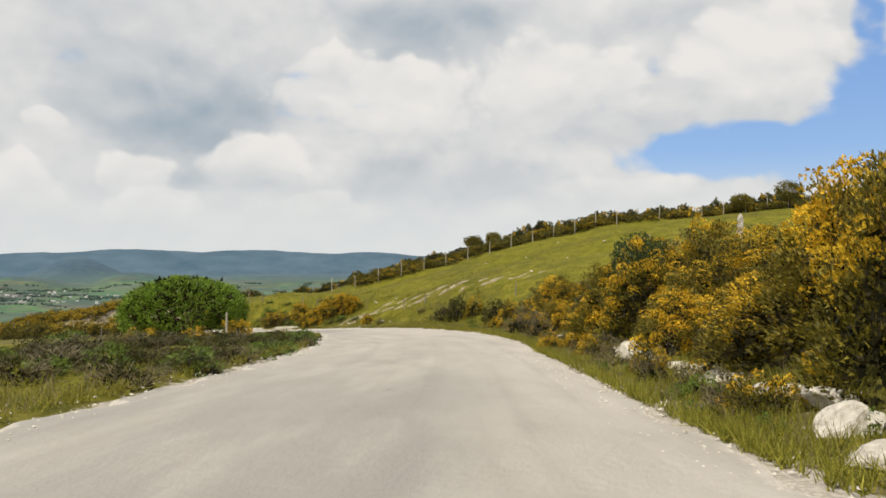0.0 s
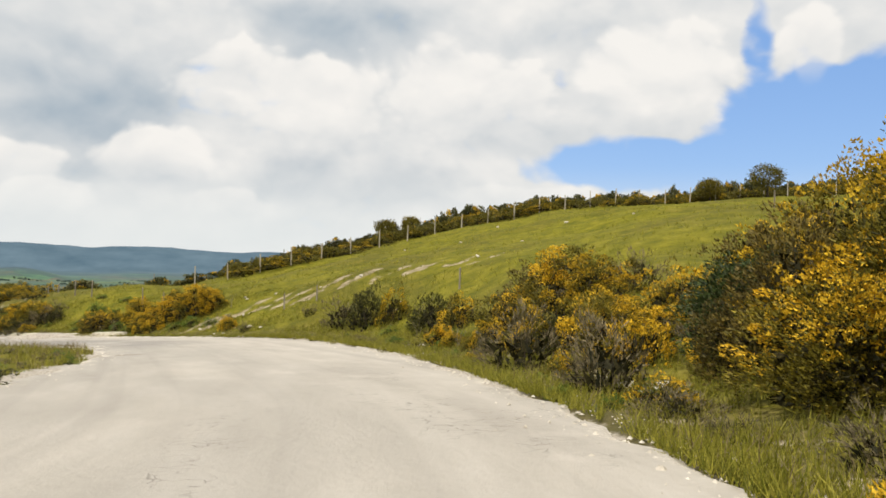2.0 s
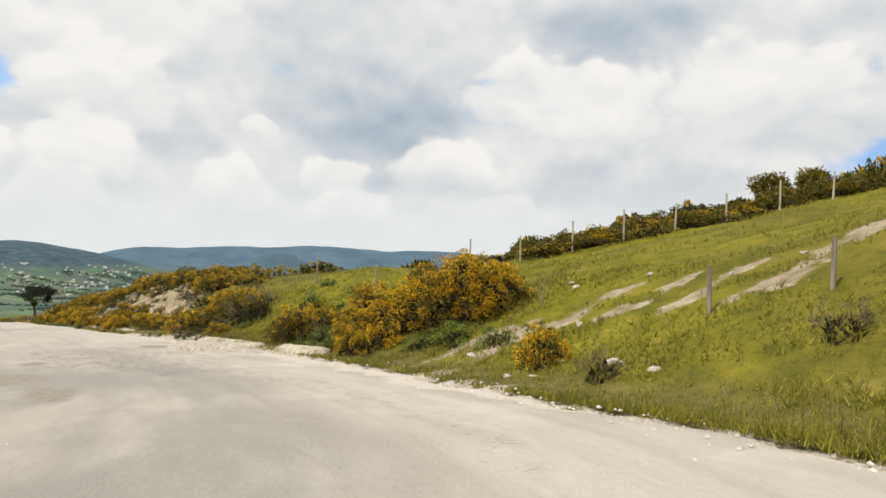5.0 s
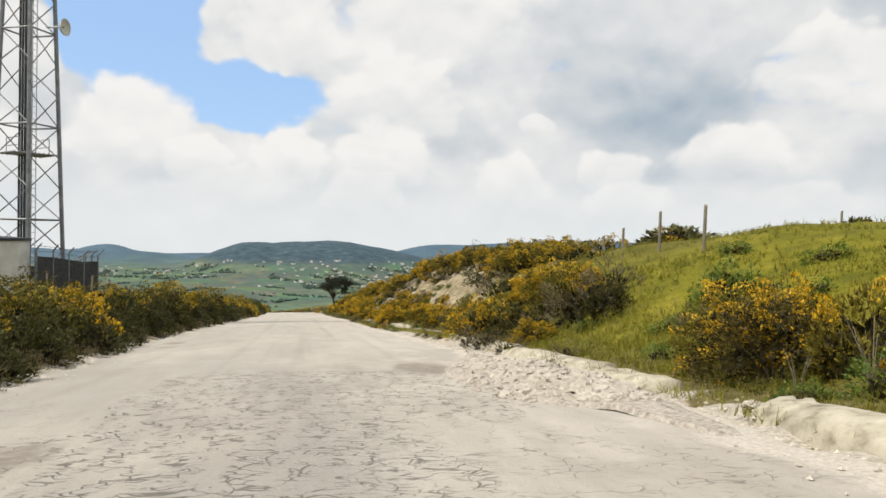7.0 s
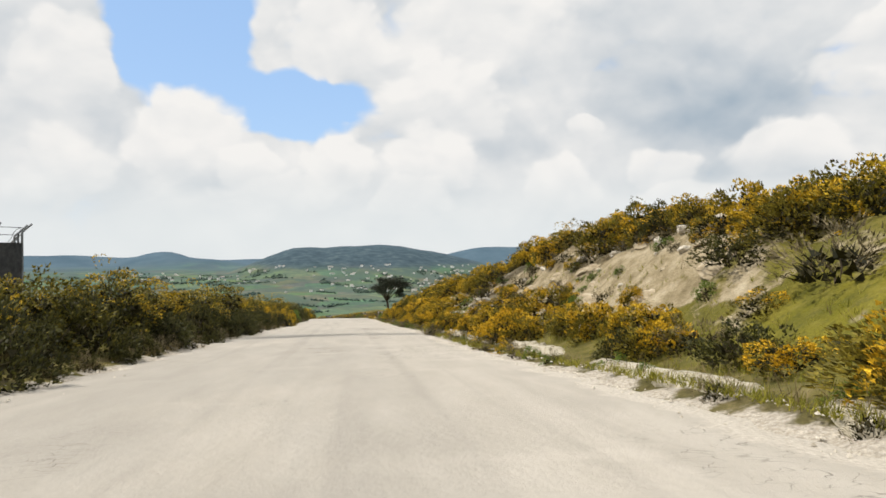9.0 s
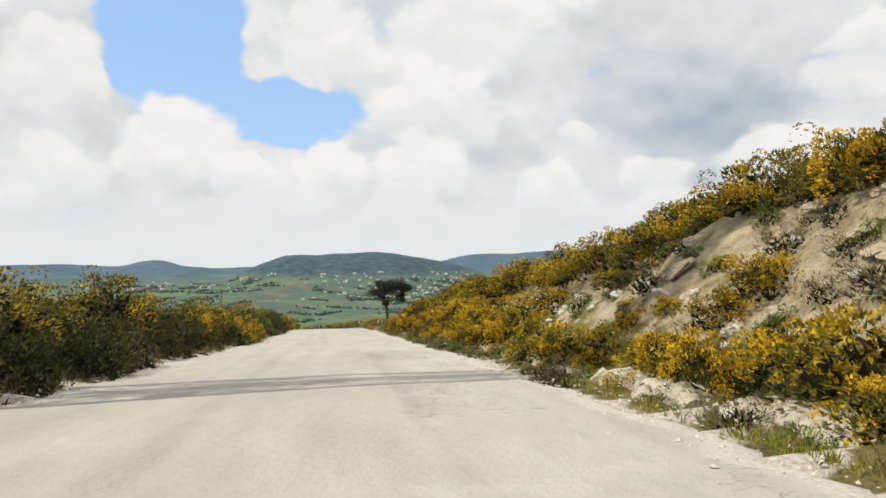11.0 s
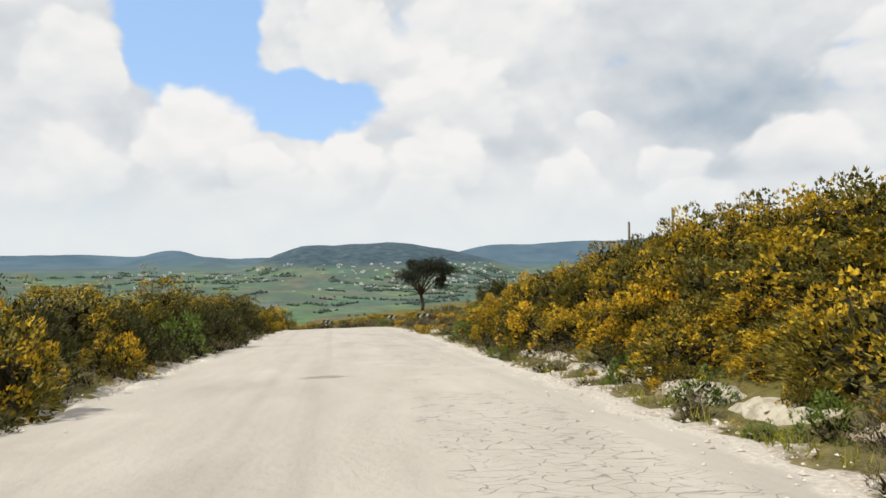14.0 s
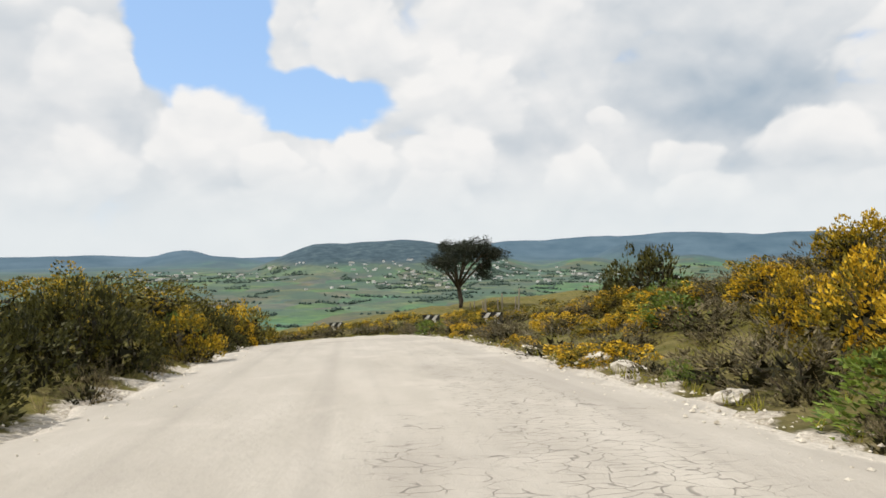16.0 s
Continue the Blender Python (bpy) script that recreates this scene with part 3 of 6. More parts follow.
def attribute(me, name, values):
    a = me.attributes.new(name, "FLOAT", "POINT")
    a.data.foreach_set("value", np.asarray(values, np.float32))


# ---- ground ----
GREEN = table([(-70, 0.6), (30, 0.7), (40, 0.9), (85, 0.95), (100, 0.7), (120, 0.5), (165, 0.55), (185, 0.3), (300, 0.25)])


TRACK = [(67.0, 4.5), (68.3, 7.6), (66.9, 9.7), (63.4, 10.9), (61.5, 12.4), (55.0, 20.0), (48.0, 34.0)]


def track(x, y):
    """1 in the two ruts of the farm track that climbs the field, else 0."""
    p = np.array([np.array(at_road(s, u)).ravel() for s, u in TRACK])
    best = np.full(x.shape, 99.0)
    for a, b in zip(p[:-1], p[1:]):
        d = b - a
        t = np.clip(((x - a[0]) * d[0] + (y - a[1]) * d[1]) / (d @ d), 0, 1)
        best = np.minimum(best, np.hypot(x - a[0] - t * d[0], y - a[1] - t * d[1]))
    return np.exp(-((best - 0.75) / 0.42) ** 2)


def make_ground():
    def axis(lo, hi, fine_lo, fine_hi, step, coarse):
        a = list(np.arange(lo, fine_lo, coarse)) + list(np.arange(fine_lo, fine_hi, step)) + list(np.arange(fine_hi, hi, coarse))
        return np.array(a)

    xs = axis(-330, 210, -135, 50, 0.95, 5.0)
    ys = axis(-170, 370, -12, 205, 0.95, 5.0)
    gx, gy = np.meshgrid(xs, ys)
    x, y = gx.ravel(), gy.ravel()
    s, u, _ = along(x, y)
    d = np.where(u > 0, u - W_RIGHT(s), -u - W_LEFT(s))
    z = level(x, y)
    z = z - 0.04 * track(x, y) * (u > 0)
    # under the road the ground dips a little, so that the road lies on it
    z = z - 0.25 * (1 - smooth((d + 0.75) / 0.7))
    nx, ny = len(xs), len(ys)
    i = np.arange(nx * ny).reshape(ny, nx)
    quads = np.stack([i[:-1, :-1], i[:-1, 1:], i[1:, 1:], i[1:, :-1]], -1).reshape(-1, 4)
    cx, cy = x[quads].mean(1) - CENTRE[0], y[quads].mean(1) - CENTRE[1]
    quads = quads[np.hypot(cx, cy) < 250]
    # the wide country round it, on the same sheet
    na = 600
    rr = np.r_[np.linspace(243, 700, 24), np.geomspace(730, 4900, 70)]
    ang = np.linspace(0, 2 * math.pi, na, endpoint=False)
    px = (CENTRE[0] + rr[:, None] * np.cos(ang)[None]).ravel()
    py = (CENTRE[1] + rr[:, None] * np.sin(ang)[None]).ravel()
    pz = level(px, py)
    pz[:na] -= 0.5
    j = np.arange(len(rr) * na).reshape(len(rr), na) + len(x)
    jn = np.roll(j, -1, 1)
    far = np.stack([j[:-1], j[1:], jn[1:], jn[:-1]], -1).reshape(-1, 4)
    verts = np.c_[np.r_[x, px], np.r_[y, py], np.r_[z, pz]]
    me = mesh_from("ground", verts, np.vstack([quads, far]), MAT["ground"], True)
    s2 = np.r_[s, np.full(len(px), 0.0)]
    right = np.r_[u > 0, np.zeros(len(px), bool)]
    dd = np.r_[d, np.full(len(px), 99.0)]
    field = np.where(right, np.maximum(GREEN(s2) * smooth((dd - 0.5) / 2), smooth((dd - 14) / 8) * (s2 < 195)), np.where(s2 < 60, 0.8, 0.3))
    bare = np.where(right & (s2 > 92) & (s2 < 160), smooth((dd - 1.5) / 2) * (1 - smooth((dd - 7.0) / 2.5)) * np.interp(s2, [92, 104, 112, 130, 138, 150, 160], [0, 0.5, 0.9, 0.85, 0.5, 0.2, 0]), 0)
    bare = np.maximum(bare, np.where(right & (s2 < 30), 0.4 * (1 - smooth((dd - 1.5) / 2)), 0))
    bare = np.maximum(bare, 0.85 * track(np.r_[x, px], np.r_[y, py]) * (1 - 0.7 * smooth((dd - 9) / 6)))
    gravel = (1 - smooth((dd - 0.05) / 0.5))
    attribute(me, "field", field)
    attribute(me, "bare", bare)
    attribute(me, "gravel", gravel)
    away = np.hypot(verts[:, 0] - CENTRE[0], verts[:, 1] - CENTRE[1])
    attribute(me, "valley", smooth((away - 150) / 120))
    rise = verts[:, 2] - PLAIN
    attribute(me, "wood", smooth((rise - 38) / 26) * (away > 1500))
    # distance weight for the painted haze and the far wood patches
    attribute(me, "haze_depth", smooth((away - 250) / 1900))
    # weight of the blue haze colour, full beyond about 3.9 km
    attribute(me, "blue_haze", smooth((away - 2500) / 1400))
    tagged(new("ground", me), "grassy hillside falling to a wide green valley with wooded hills", "ground", kind="structure")


def make_road():
    ss = np.arange(-60, 262, 0.5)
    cols = 27
    uu = np.linspace(0, 1, cols)
    verts, lane, grav, worn, patch, flake, tarry, net = [], [], [], [], [], [], [], []
    spots = [(84.6, 2.4, 1.7, 0.75), (66.0, -2.6, 2.0, 0.5), (70.8, -3.6, 2.2, 1.2), (76.5, -2.6, 0.8, 0.5), (96.2, -4.4, 0.8, 0.4), (93.5, -4.2, 0.5, 0.4), (157.0, -0.3, 0.45, 0.7), (145.5, -0.4, 0.4, 0.6), (47.0, -2.4, 0.5, 0.6), (190.0, -0.5, 0.3, 1.4), (193.0, 1.2, 0.25, 1.0)]
    for s in ss:
        jl = 0.16 * math.sin(s * 1.9) + 0.10 * math.sin(s * 4.7 + 1) + 0.06 * math.sin(s * 9.1)
        jr = 0.14 * math.sin(s * 1.6 + 2) + 0.10 * math.sin(s * 4.1) + 0.06 * math.sin(s * 8.3 + 2)
        lo, hi = -W_LEFT(s) - 0.15 + jl, W_RIGHT(s) + 0.25 + jr
        u = lo + (hi - lo) * uu
        x, y = at_road(s, u)
        zr = np.interp(s, RUN, LINE[:, 2])
        z = zr - 0.012 * np.abs(u) + 0.012 * wobble(x, y, 1.5, 5)
        z[0] -= 0.10
        z[-1] -= 0.10
        verts += list(np.c_[x, y, z + 0.02])
        lane += [(s, v, 0.0) for v in u]
        e = np.minimum(u - lo, hi - u)
        wide = np.where(u > 0, np.interp(s, [0, 60, 64, 100, 110, 300], [0.35, 0.4, 1.0, 1.0, 0.6, 0.5]), 0.35)
        grav += list(1 - smooth(e / (2.0 * wide)))
        wear = np.interp(s, [24, 28, 36, 44, 58, 64, 86, 92, 105, 112, 120, 125, 135, 142, 160, 172, 186, 200], [0, 0.8, 0.7, 0.2, 0.5, 0.9, 1.0, 0.3, 0.7, 0.8, 0.5, 0.6, 0.6, 0.15, 0.2, 0.8, 0.7, 0.3])
        worn += list(wear * (0.35 + 0.65 * smooth((u + 0.5) / 1.5)))
        flake += list(np.interp(s, [76, 79, 83, 87, 106, 108, 110, 112, 128, 130, 133, 136, 170, 172, 176, 180], [0, 0.9, 0.85, 0, 0, 0.5, 0.5, 0, 0, 0.55, 0.55, 0, 0, 0.6, 0.6, 0]) * smooth((u + 3.2) / 1.2) * (1 - smooth((u - 2.6) / 0.8)) if s < 100 else np.interp(s, [106, 108, 110, 112, 127, 129, 132, 136, 145, 147, 150, 156, 162, 169, 176, 182], [0, 0.5, 0.5, 0, 0, 0.55, 0.55, 0, 0, 0.55, 0.4, 0.6, 0.55, 0.6, 0.6, 0]) * smooth((u - 0.3) / 0.6) * (1 - smooth((u - 2.4) / 0.8)))
        tarry += list(np.interp(s, [-20, 0, 14, 24, 50, 57, 70, 80, 90, 125, 135], [0.9, 0.9, 0.6, 0.3, 0.4, 1.0, 1.0, 0.6, 0.45, 0.4, 0.15]) * (1 - smooth((u + 0.2) / 2.6)))
        extra = sum(a * np.exp(-((s - ps) / pl) ** 2 - ((u - pu) / pw) ** 2) for ps, pu, pl, pw, a in [(113.4, -1.0, 0.9, 0.6, 0.9), (111.2, -0.5, 1.0, 0.7, 0.9), (34.5, 1.7, 2.0, 1.3, 0.6), (66, 1.5, 2.5, 1.6, 0.5), (71, 0.5, 3.0, 2.5, 0.72), (76, -1.0, 3.5, 3.0, 0.95)])
        flake[-cols:] = list(np.maximum(flake[-cols:], extra) * (0.75 if s > 140 else 1.0))
        netted = np.interp(s, [106, 108, 111, 113, 117, 119, 123, 125, 128, 130, 134, 136, 139, 140, 143, 145, 152, 155, 159, 161, 182, 187], [0, 0.7, 0.7, 0, 0, 0.75, 0.7, 0, 0, 0.8, 0.8, 0, 0, 0.6, 0.5, 0.8, 0.85, 0.35, 0.5, 0.85, 0.8, 0])
        net += list(netted * smooth((u - np.interp(s, [150, 164], [0.4, 1.0])) / 0.7) * (1 - smooth((u - 2.7) / 0.8)))
        patch += list(sum(np.exp(-((s - ps) / pl) ** 2 - ((u - pu) / pw) ** 2) for ps, pu, pl, pw in spots))
    n = len(ss)
    i = np.arange(n * cols).reshape(n, cols)
    quads = np.stack([i[:-1, :-1], i[:-1, 1:], i[1:, 1:], i[1:, :-1]], -1).reshape(-1, 4)
    me = mesh_from("road", verts, quads, MAT["road"], True)
    a = me.attributes.new("lane", "FLOAT_VECTOR", "POINT")
    a.data.foreach_set("vector", np.array(lane, np.float32).ravel())
    attribute(me, "gravel", grav)
    attribute(me, "worn", worn)
    attribute(me, "patch", patch)
    attribute(me, "tarry", tarry)
    attribute(me, "flake", flake)
    attribute(me, "net", net)
    tagged(new("road", me), "pale worn country road with cracks and gravel edges", "road", kind="structure")


make_ground()
make_road()


# ---- plants ----
rng = np.random.default_rng(7)


def tufts(centres, normals, leaves, length, width, spread, gen, slim=True, loose=0.75):
    """Small leaves that spread from many centres: each a slim blade, or a bent one of two triangles."""
    n = len(centres) * leaves
    c = np.repeat(centres, leaves, 0) + np.clip(gen.normal(0, 1, (n, 3)), -1.3, 1.3) * length * loose
    way = np.repeat(normals, leaves, 0) + gen.normal(0, spread, (n, 3))
    way /= np.linalg.norm(way, axis=1)[:, None] + 1e-9
    side = np.cross(way, gen.normal(0, 1, (n, 3)))
    side /= np.linalg.norm(side, axis=1)[:, None] + 1e-9
    lift = np.cross(side, way)
    ln = length * gen.uniform(0.55, 1.3, n)[:, None]
    wd = width * gen.uniform(0.6, 1.3, n)[:, None]
    if slim:
        verts = np.stack([c + side * wd * 0.7, c + way * ln, c - side * wd * 0.7], 1).reshape(-1, 3)
        return verts, np.arange(n * 3).reshape(-1, 3)
    mid = c + way * ln * 0.5 + lift * ln * 0.08
    verts = np.stack([c, mid + side * wd, c + way * ln, mid - side * wd], 1).reshape(-1, 3)
    return verts, np.arange(n * 4).reshape(-1, 4)


def tube(points, radii, sides=5):
    verts, faces = [], []
    for i, (p, r) in enumerate(zip(points, radii)):
        a, b = Vector(points[max(i - 1, 0)]), Vector(points[min(i + 1, len(points) - 1)])
        q = (b - a).to_track_quat("Z", "Y")
        for k in range(sides):
            t = 2 * math.pi * k / sides
            verts.append(tuple(Vector(p) + q @ Vector((r * math.cos(t), r * math.sin(t), 0))))
    for i in range(len(points) - 1):
        for k in range(sides):
            a, b = i * sides + k, i * sides + (k + 1) % sides
            faces.append((a, b, b + sides, a + sides))
    faces.append(tuple(range(sides))[::-1])
    faces.append(tuple(range((len(points) - 1) * sides, len(points) * sides)))
    return verts, faces


def joined(pieces):
    verts, faces = [], []
    for v, f in pieces:
        o = len(verts)
        verts += [tuple(p) for p in v]
        faces += [tuple(int(i) + o for i in q) for q in f]
    return verts, faces


def spray(gen, root, axis, length, radius, n):
    """Points and outward directions on a tapered, upward finger of a shrub."""
    h = gen.uniform(0, 1, n) ** 0.75
    a = gen.uniform(0, 2 * math.pi, n)
    e1 = np.cross(axis, (0.31, 0.77, 0.2))
    e1 /= np.linalg.norm(e1)
    e2 = np.cross(axis, e1)
    out = np.cos(a)[:, None] * e1 + np.sin(a)[:, None] * e2
    wide = radius * np.sqrt(np.maximum(1 - h * h, 0.02)) * gen.uniform(0.75, 1.15, n)
    return root + axis * (h * length)[:, None] + out * wide[:, None], out * (1.1 - h)[:, None] + axis * (0.15 + h)[:, None], h


def blades(p, out, axis, length, width, gen, messy=0.34):
    """One slim leaf at each point; together they lie along the surface of their spray."""
    n = len(p)
    out = out + gen.normal(0, messy * 0.7, (n, 3))
    out /= np.linalg.norm(out, axis=1)[:, None] + 1e-9
    way = out * 0.55 + axis * 0.75 + gen.normal(0, messy, (n, 3))
    way /= np.linalg.norm(way, axis=1)[:, None] + 1e-9
    side = np.cross(way, out)
    side /= np.linalg.norm(side, axis=1)[:, None] + 1e-9
    ln = length * gen.uniform(0.6, 1.35, n)[:, None]
    wd = width * gen.uniform(0.65, 1.3, n)[:, None]
    return np.stack([p + side * wd, p + way * ln, p - side * wd], 1).reshape(-1, 3)


def shrub_shape(seed, count, gold, leaves=46, wide=2.0, high=1.2, size=(0.090, 0.020), bloom_size=(0.062, 0.025), finger=(0.32, 0.19)):
    """Leaves, blossom and inner leaves, coloured dark as shaded gaps, of a shrub made of many upward sprays."""
    gen = np.random.default_rng(seed)
    q = gen.normal(0, 1, (count * 3, 3))
    q /= np.linalg.norm(q, axis=1)[:, None]
    q = q[q[:, 2] > -0.12][:count]
    lump = 1 + 0.20 * wobble(q[:, 0] * 2.2 + q[:, 2], q[:, 1] * 2.2 - q[:, 2], 0.8, seed) + gen.normal(0, 0.10, len(q))
    body = np.array((wide / 2, wide / 2, high))
    root = q * body * 0.70 * lump[:, None] + np.array((0, 0, 0.06 * high))
    bias = 1.5 * wobble(root[:, 0], root[:, 1] + 0.8 * root[:, 2], 0.42 * wide / 2, seed) + 0.9 * root[:, 2] / high + gen.normal(0, 0.35, len(q))
    golden = bias > np.quantile(bias, 1 - gold) if gold > 0 else np.zeros(len(q), bool)
    green, bloom = [], []
    for c, d, g in zip(root, q, golden):
        axis = d * 0.85 + np.array((0, 0, 0.5)) + gen.normal(0, 0.2, 3)
        axis /= np.linalg.norm(axis)
        k = gen.uniform(0.7, 1.35)
        n = int(leaves * (1.3 if g else 1.0))
        p, out, h = spray(gen, c, axis, finger[0] * k, finger[1] * gen.uniform(0.8, 1.2), n)
        flower = g & (gen.uniform(0, 1, n) < 0.30 + 0.9 * h)
        green.append(blades(p[~flower], out[~flower], axis, *size, gen))
        if flower.any():
            bloom.append(blades(p[flower], out[flower], axis, *bloom_size, gen, 0.32))
    # inner leaves fill the gaps between sprays with painted shade
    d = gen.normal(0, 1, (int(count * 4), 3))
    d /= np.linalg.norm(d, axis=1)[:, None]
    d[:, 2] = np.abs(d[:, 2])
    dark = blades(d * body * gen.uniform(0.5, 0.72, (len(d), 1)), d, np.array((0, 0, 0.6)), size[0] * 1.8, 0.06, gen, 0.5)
    pack = lambda v: (v, np.arange(len(v)).reshape(-1, 3))
    return pack(np.vstack(green)), pack(np.vstack(bloom)) if bloom else None, pack(dark)


def shrub(name, label, category, seed, count, gold, leaf="gorse", twigs=9, **more):
    gen = np.random.default_rng(seed + 500)
    green, bloom, dark = shrub_shape(seed, count, gold, **more)
    thing = tagged(new(name), label, category)
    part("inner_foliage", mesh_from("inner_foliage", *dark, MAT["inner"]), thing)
    part("foliage", mesh_from("foliage", *green, MAT[leaf]), thing)
    if bloom:
        part("blossom", mesh_from("blossom", *bloom, MAT["bloom"]), thing, "golden yellow blossom")
    limbs = []
    tall = more.get("high", 1.2) / 1.2
    for k in range(twigs):
        a = gen.uniform(0, 2 * math.pi)
        r, h = gen.uniform(0.15, 0.75), gen.uniform(0.5, 1.0) * tall
        limbs.append(tube([(0.08 * math.cos(a), 0.08 * math.sin(a), -0.2), (r * 0.45 * math.cos(a + 0.2), r * 0.45 * math.sin(a + 0.2), h * 0.45), (r * math.cos(a), r * math.sin(a), h)], [0.03, 0.016, 0.005], 4))
    part("branchwork", mesh_from("branchwork", *joined(limbs), MAT["bark"]), thing)
    return thing


G1 = "dense gorse bush covered in golden yellow blossom on the bank"
G2 = "dark green gorse bush with scattered yellow blossom on the bank"
KINDS = {
    "gold": [shrub("gorse_bush", G1, "gorse bush", 11 + k, 58, 0.66) for k in range(4)],
    "half": [shrub("gorse_bush", G2, "gorse bush", 31 + k, 58, 0.36) for k in range(4)],
    "dark": [shrub("evergreen_shrub", "dark green spiny shrub without blossom on the hillside", "shrub", 51 + k, 52, 0.0, leaf="evergreen", leaves=36, size=(0.09, 0.024)) for k in range(3)],
    "grey": [shrub("heath_shrub", "grey-brown twiggy heath shrub at the road verge", "shrub", 61 + k, 32, 0.0, leaf="heath", leaves=26, size=(0.15, 0.015), twigs=6, finger=(0.50, 0.16)) for k in range(3)],
    "green": [shrub("green_shrub", "fresh green leafy shrub at the road verge", "shrub", 71 + k, 44, 0.0, leaf="leaf", leaves=26, size=(0.10, 0.028)) for k in range(2)],
    "tall": [shrub("gorse_bush", "tall dense gorse bush with golden blossom towering over the road", "gorse bush", 91 + k, 150, 0.34, leaves=56, wide=2.6, high=3.0, size=(0.085, 0.019), bloom_size=(0.058, 0.024), finger=(0.38, 0.20)) for k in range(3)],
    "crown": [shrub("gorse_bush", "large rounded gorse bush covered all over in golden blossom", "gorse bush", 95 + k, 140, 0.60, leaves=56, wide=2.6, high=3.0, size=(0.085, 0.019), bloom_size=(0.058, 0.024), finger=(0.38, 0.20)) for k in range(2)],
    "brown": [shrub("gorse_bush", "tall old gorse bush with dry brown sprays and little blossom", "gorse bush", 97 + k, 130, 0.16, leaf="old_gorse", leaves=52, wide=2.6, high=3.0, size=(0.09, 0.019), bloom_size=(0.058, 0.024), finger=(0.38, 0.20)) for k in range(2)],
    "deep": [shrub("evergreen_shrub", "tall dark green leafy shrub among the gorse", "shrub", 57, 150, 0.05, leaf="deep", leaves=54, wide=2.6, high=3.0, size=(0.08, 0.024), finger=(0.38, 0.20))],
    "far": [shrub("hedge_shrub", "low dark green shrub in the hedge along the field's crest", "shrub", 81 + k, 26, 0.10, leaf="hedge", leaves=18, size=(0.20, 0.065), bloom_size=(0.16, 0.05), twigs=3, finger=(0.26, 0.26)) for k in range(3)],
}
PLACED = {}


def shrub_pose(x, y, wide, high, sink, size=(2.0, 1.2)):
    sx, sz = wide / size[0], high / size[1]
    return pose(float(x), float(y), float(level(x, y)[0]) - sink, rng.uniform(-5, 5), rng.uniform(-5, 5), rng.uniform(0, 360)) @ Matrix.Diagonal((sx * rng.uniform(0.88, 1.14), sx * rng.uniform(0.88, 1.14), sz, 1))


def plant(kind, x, y, wide, high, sink=0.16):
    """Sets a shrub of that kind, a copy after the first."""
    m = shrub_pose(x, y, wide, high, sink, (2.6, 3.0) if kind in ("tall", "brown", "crown", "deep") else (2.0, 1.2))
    ob = KINDS[kind][int(rng.integers(len(KINDS[kind])))]
    if ob.name in PLACED:
        return copy_thing(ob, m @ Matrix.Diagonal((1 / ob.scale[0], 1 / ob.scale[1], 1 / ob.scale[2], 1)))
    PLACED[ob.name] = True
    ob.matrix_basis = m
    return ob


THICK = {"gold": [shrub_shape(111 + k, 34, 0.68, 32, size=(0.10, 0.028), bloom_size=(0.072, 0.030), finger=(0.34, 0.20)) for k in range(3)],
         "half": [shrub_shape(121 + k, 34, 0.38, 32, size=(0.10, 0.028), bloom_size=(0.072, 0.030), finger=(0.34, 0.20)) for k in range(3)],
         "dark": [shrub_shape(131 + k, 34, 0.0, 32, size=(0.10, 0.028), finger=(0.34, 0.20)) for k in range(2)]}
for kind, gold in (("gold", 0.6), ("half", 0.36), ("dark", 0.0)):
    THICK["tall " + kind] = [shrub_shape(141 + k, 56, gold, 30, 2.0, 2.2, (0.085, 0.026), (0.058, 0.025), (0.34, 0.21)) for k in range(2)]
MASS = []


def mass(kind, x, y, wide, high):
    """Adds a shrub to the thicket that stands behind the nearer ones."""
    tall = high > 1.5
    m = np.array(shrub_pose(x, y, wide, high, 0.1, (2.0, 2.2 if tall else 1.2)))
    kind = kind if kind in THICK else "half"
    kinds = THICK["tall " + kind if tall else kind]
    for slot, piece in enumerate(kinds[int(rng.integers(len(kinds)))]):
        if piece is not None:
            MASS.append((slot, piece[0] @ m[:3, :3].T + m[:3, 3]))


def make_thicket():
    verts = np.vstack([v for _, v in MASS])
    slots = np.concatenate([np.full(len(v) // 3, k) for k, v in MASS])
    me = mesh_from("gorse_thicket", verts, np.arange(len(verts)).reshape(-1, 3), MAT["gorse"])
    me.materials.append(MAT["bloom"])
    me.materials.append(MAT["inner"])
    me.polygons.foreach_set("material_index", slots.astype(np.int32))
    tagged(new("gorse_thicket", me), "thicket of flowering gorse behind the roadside bushes", "gorse", kind="stuff")


def scatter(kinds, s0, s1, u0, u1, step, wide, high, side=1, deep=99.0):
    """Shrubs along the road at uneven places; those further than deep from its edge join the thicket."""
    names, odds = [a for a, _ in kinds], np.array([b for _, b in kinds], float)
    odds /= odds.sum()
    s = s0
    while s < s1:
        edge = W_RIGHT(s) if side > 0 else W_LEFT(s)
        u = u0
        while u < u1:
            kind = names[int(rng.choice(len(names), p=odds))]
            x, y = at_road(s + rng.uniform(-0.4, 0.4) * step, side * (edge + u + rng.uniform(-0.3, 0.3) * step))
            k = rng.uniform(0.88, 1.14) if kind == "tall" else rng.uniform(0.7, 1.3)
            tall = float(high(s)) if callable(high) else high
            (plant if u < deep else mass)(kind, x, y, wide * k, tall * k * rng.uniform(0.85, 1.15))
            u += step
        s += step


def single(kind, s, u, wide, high):
    x, y = at_road(s, u)
    return plant(kind, x, y, wide, high)


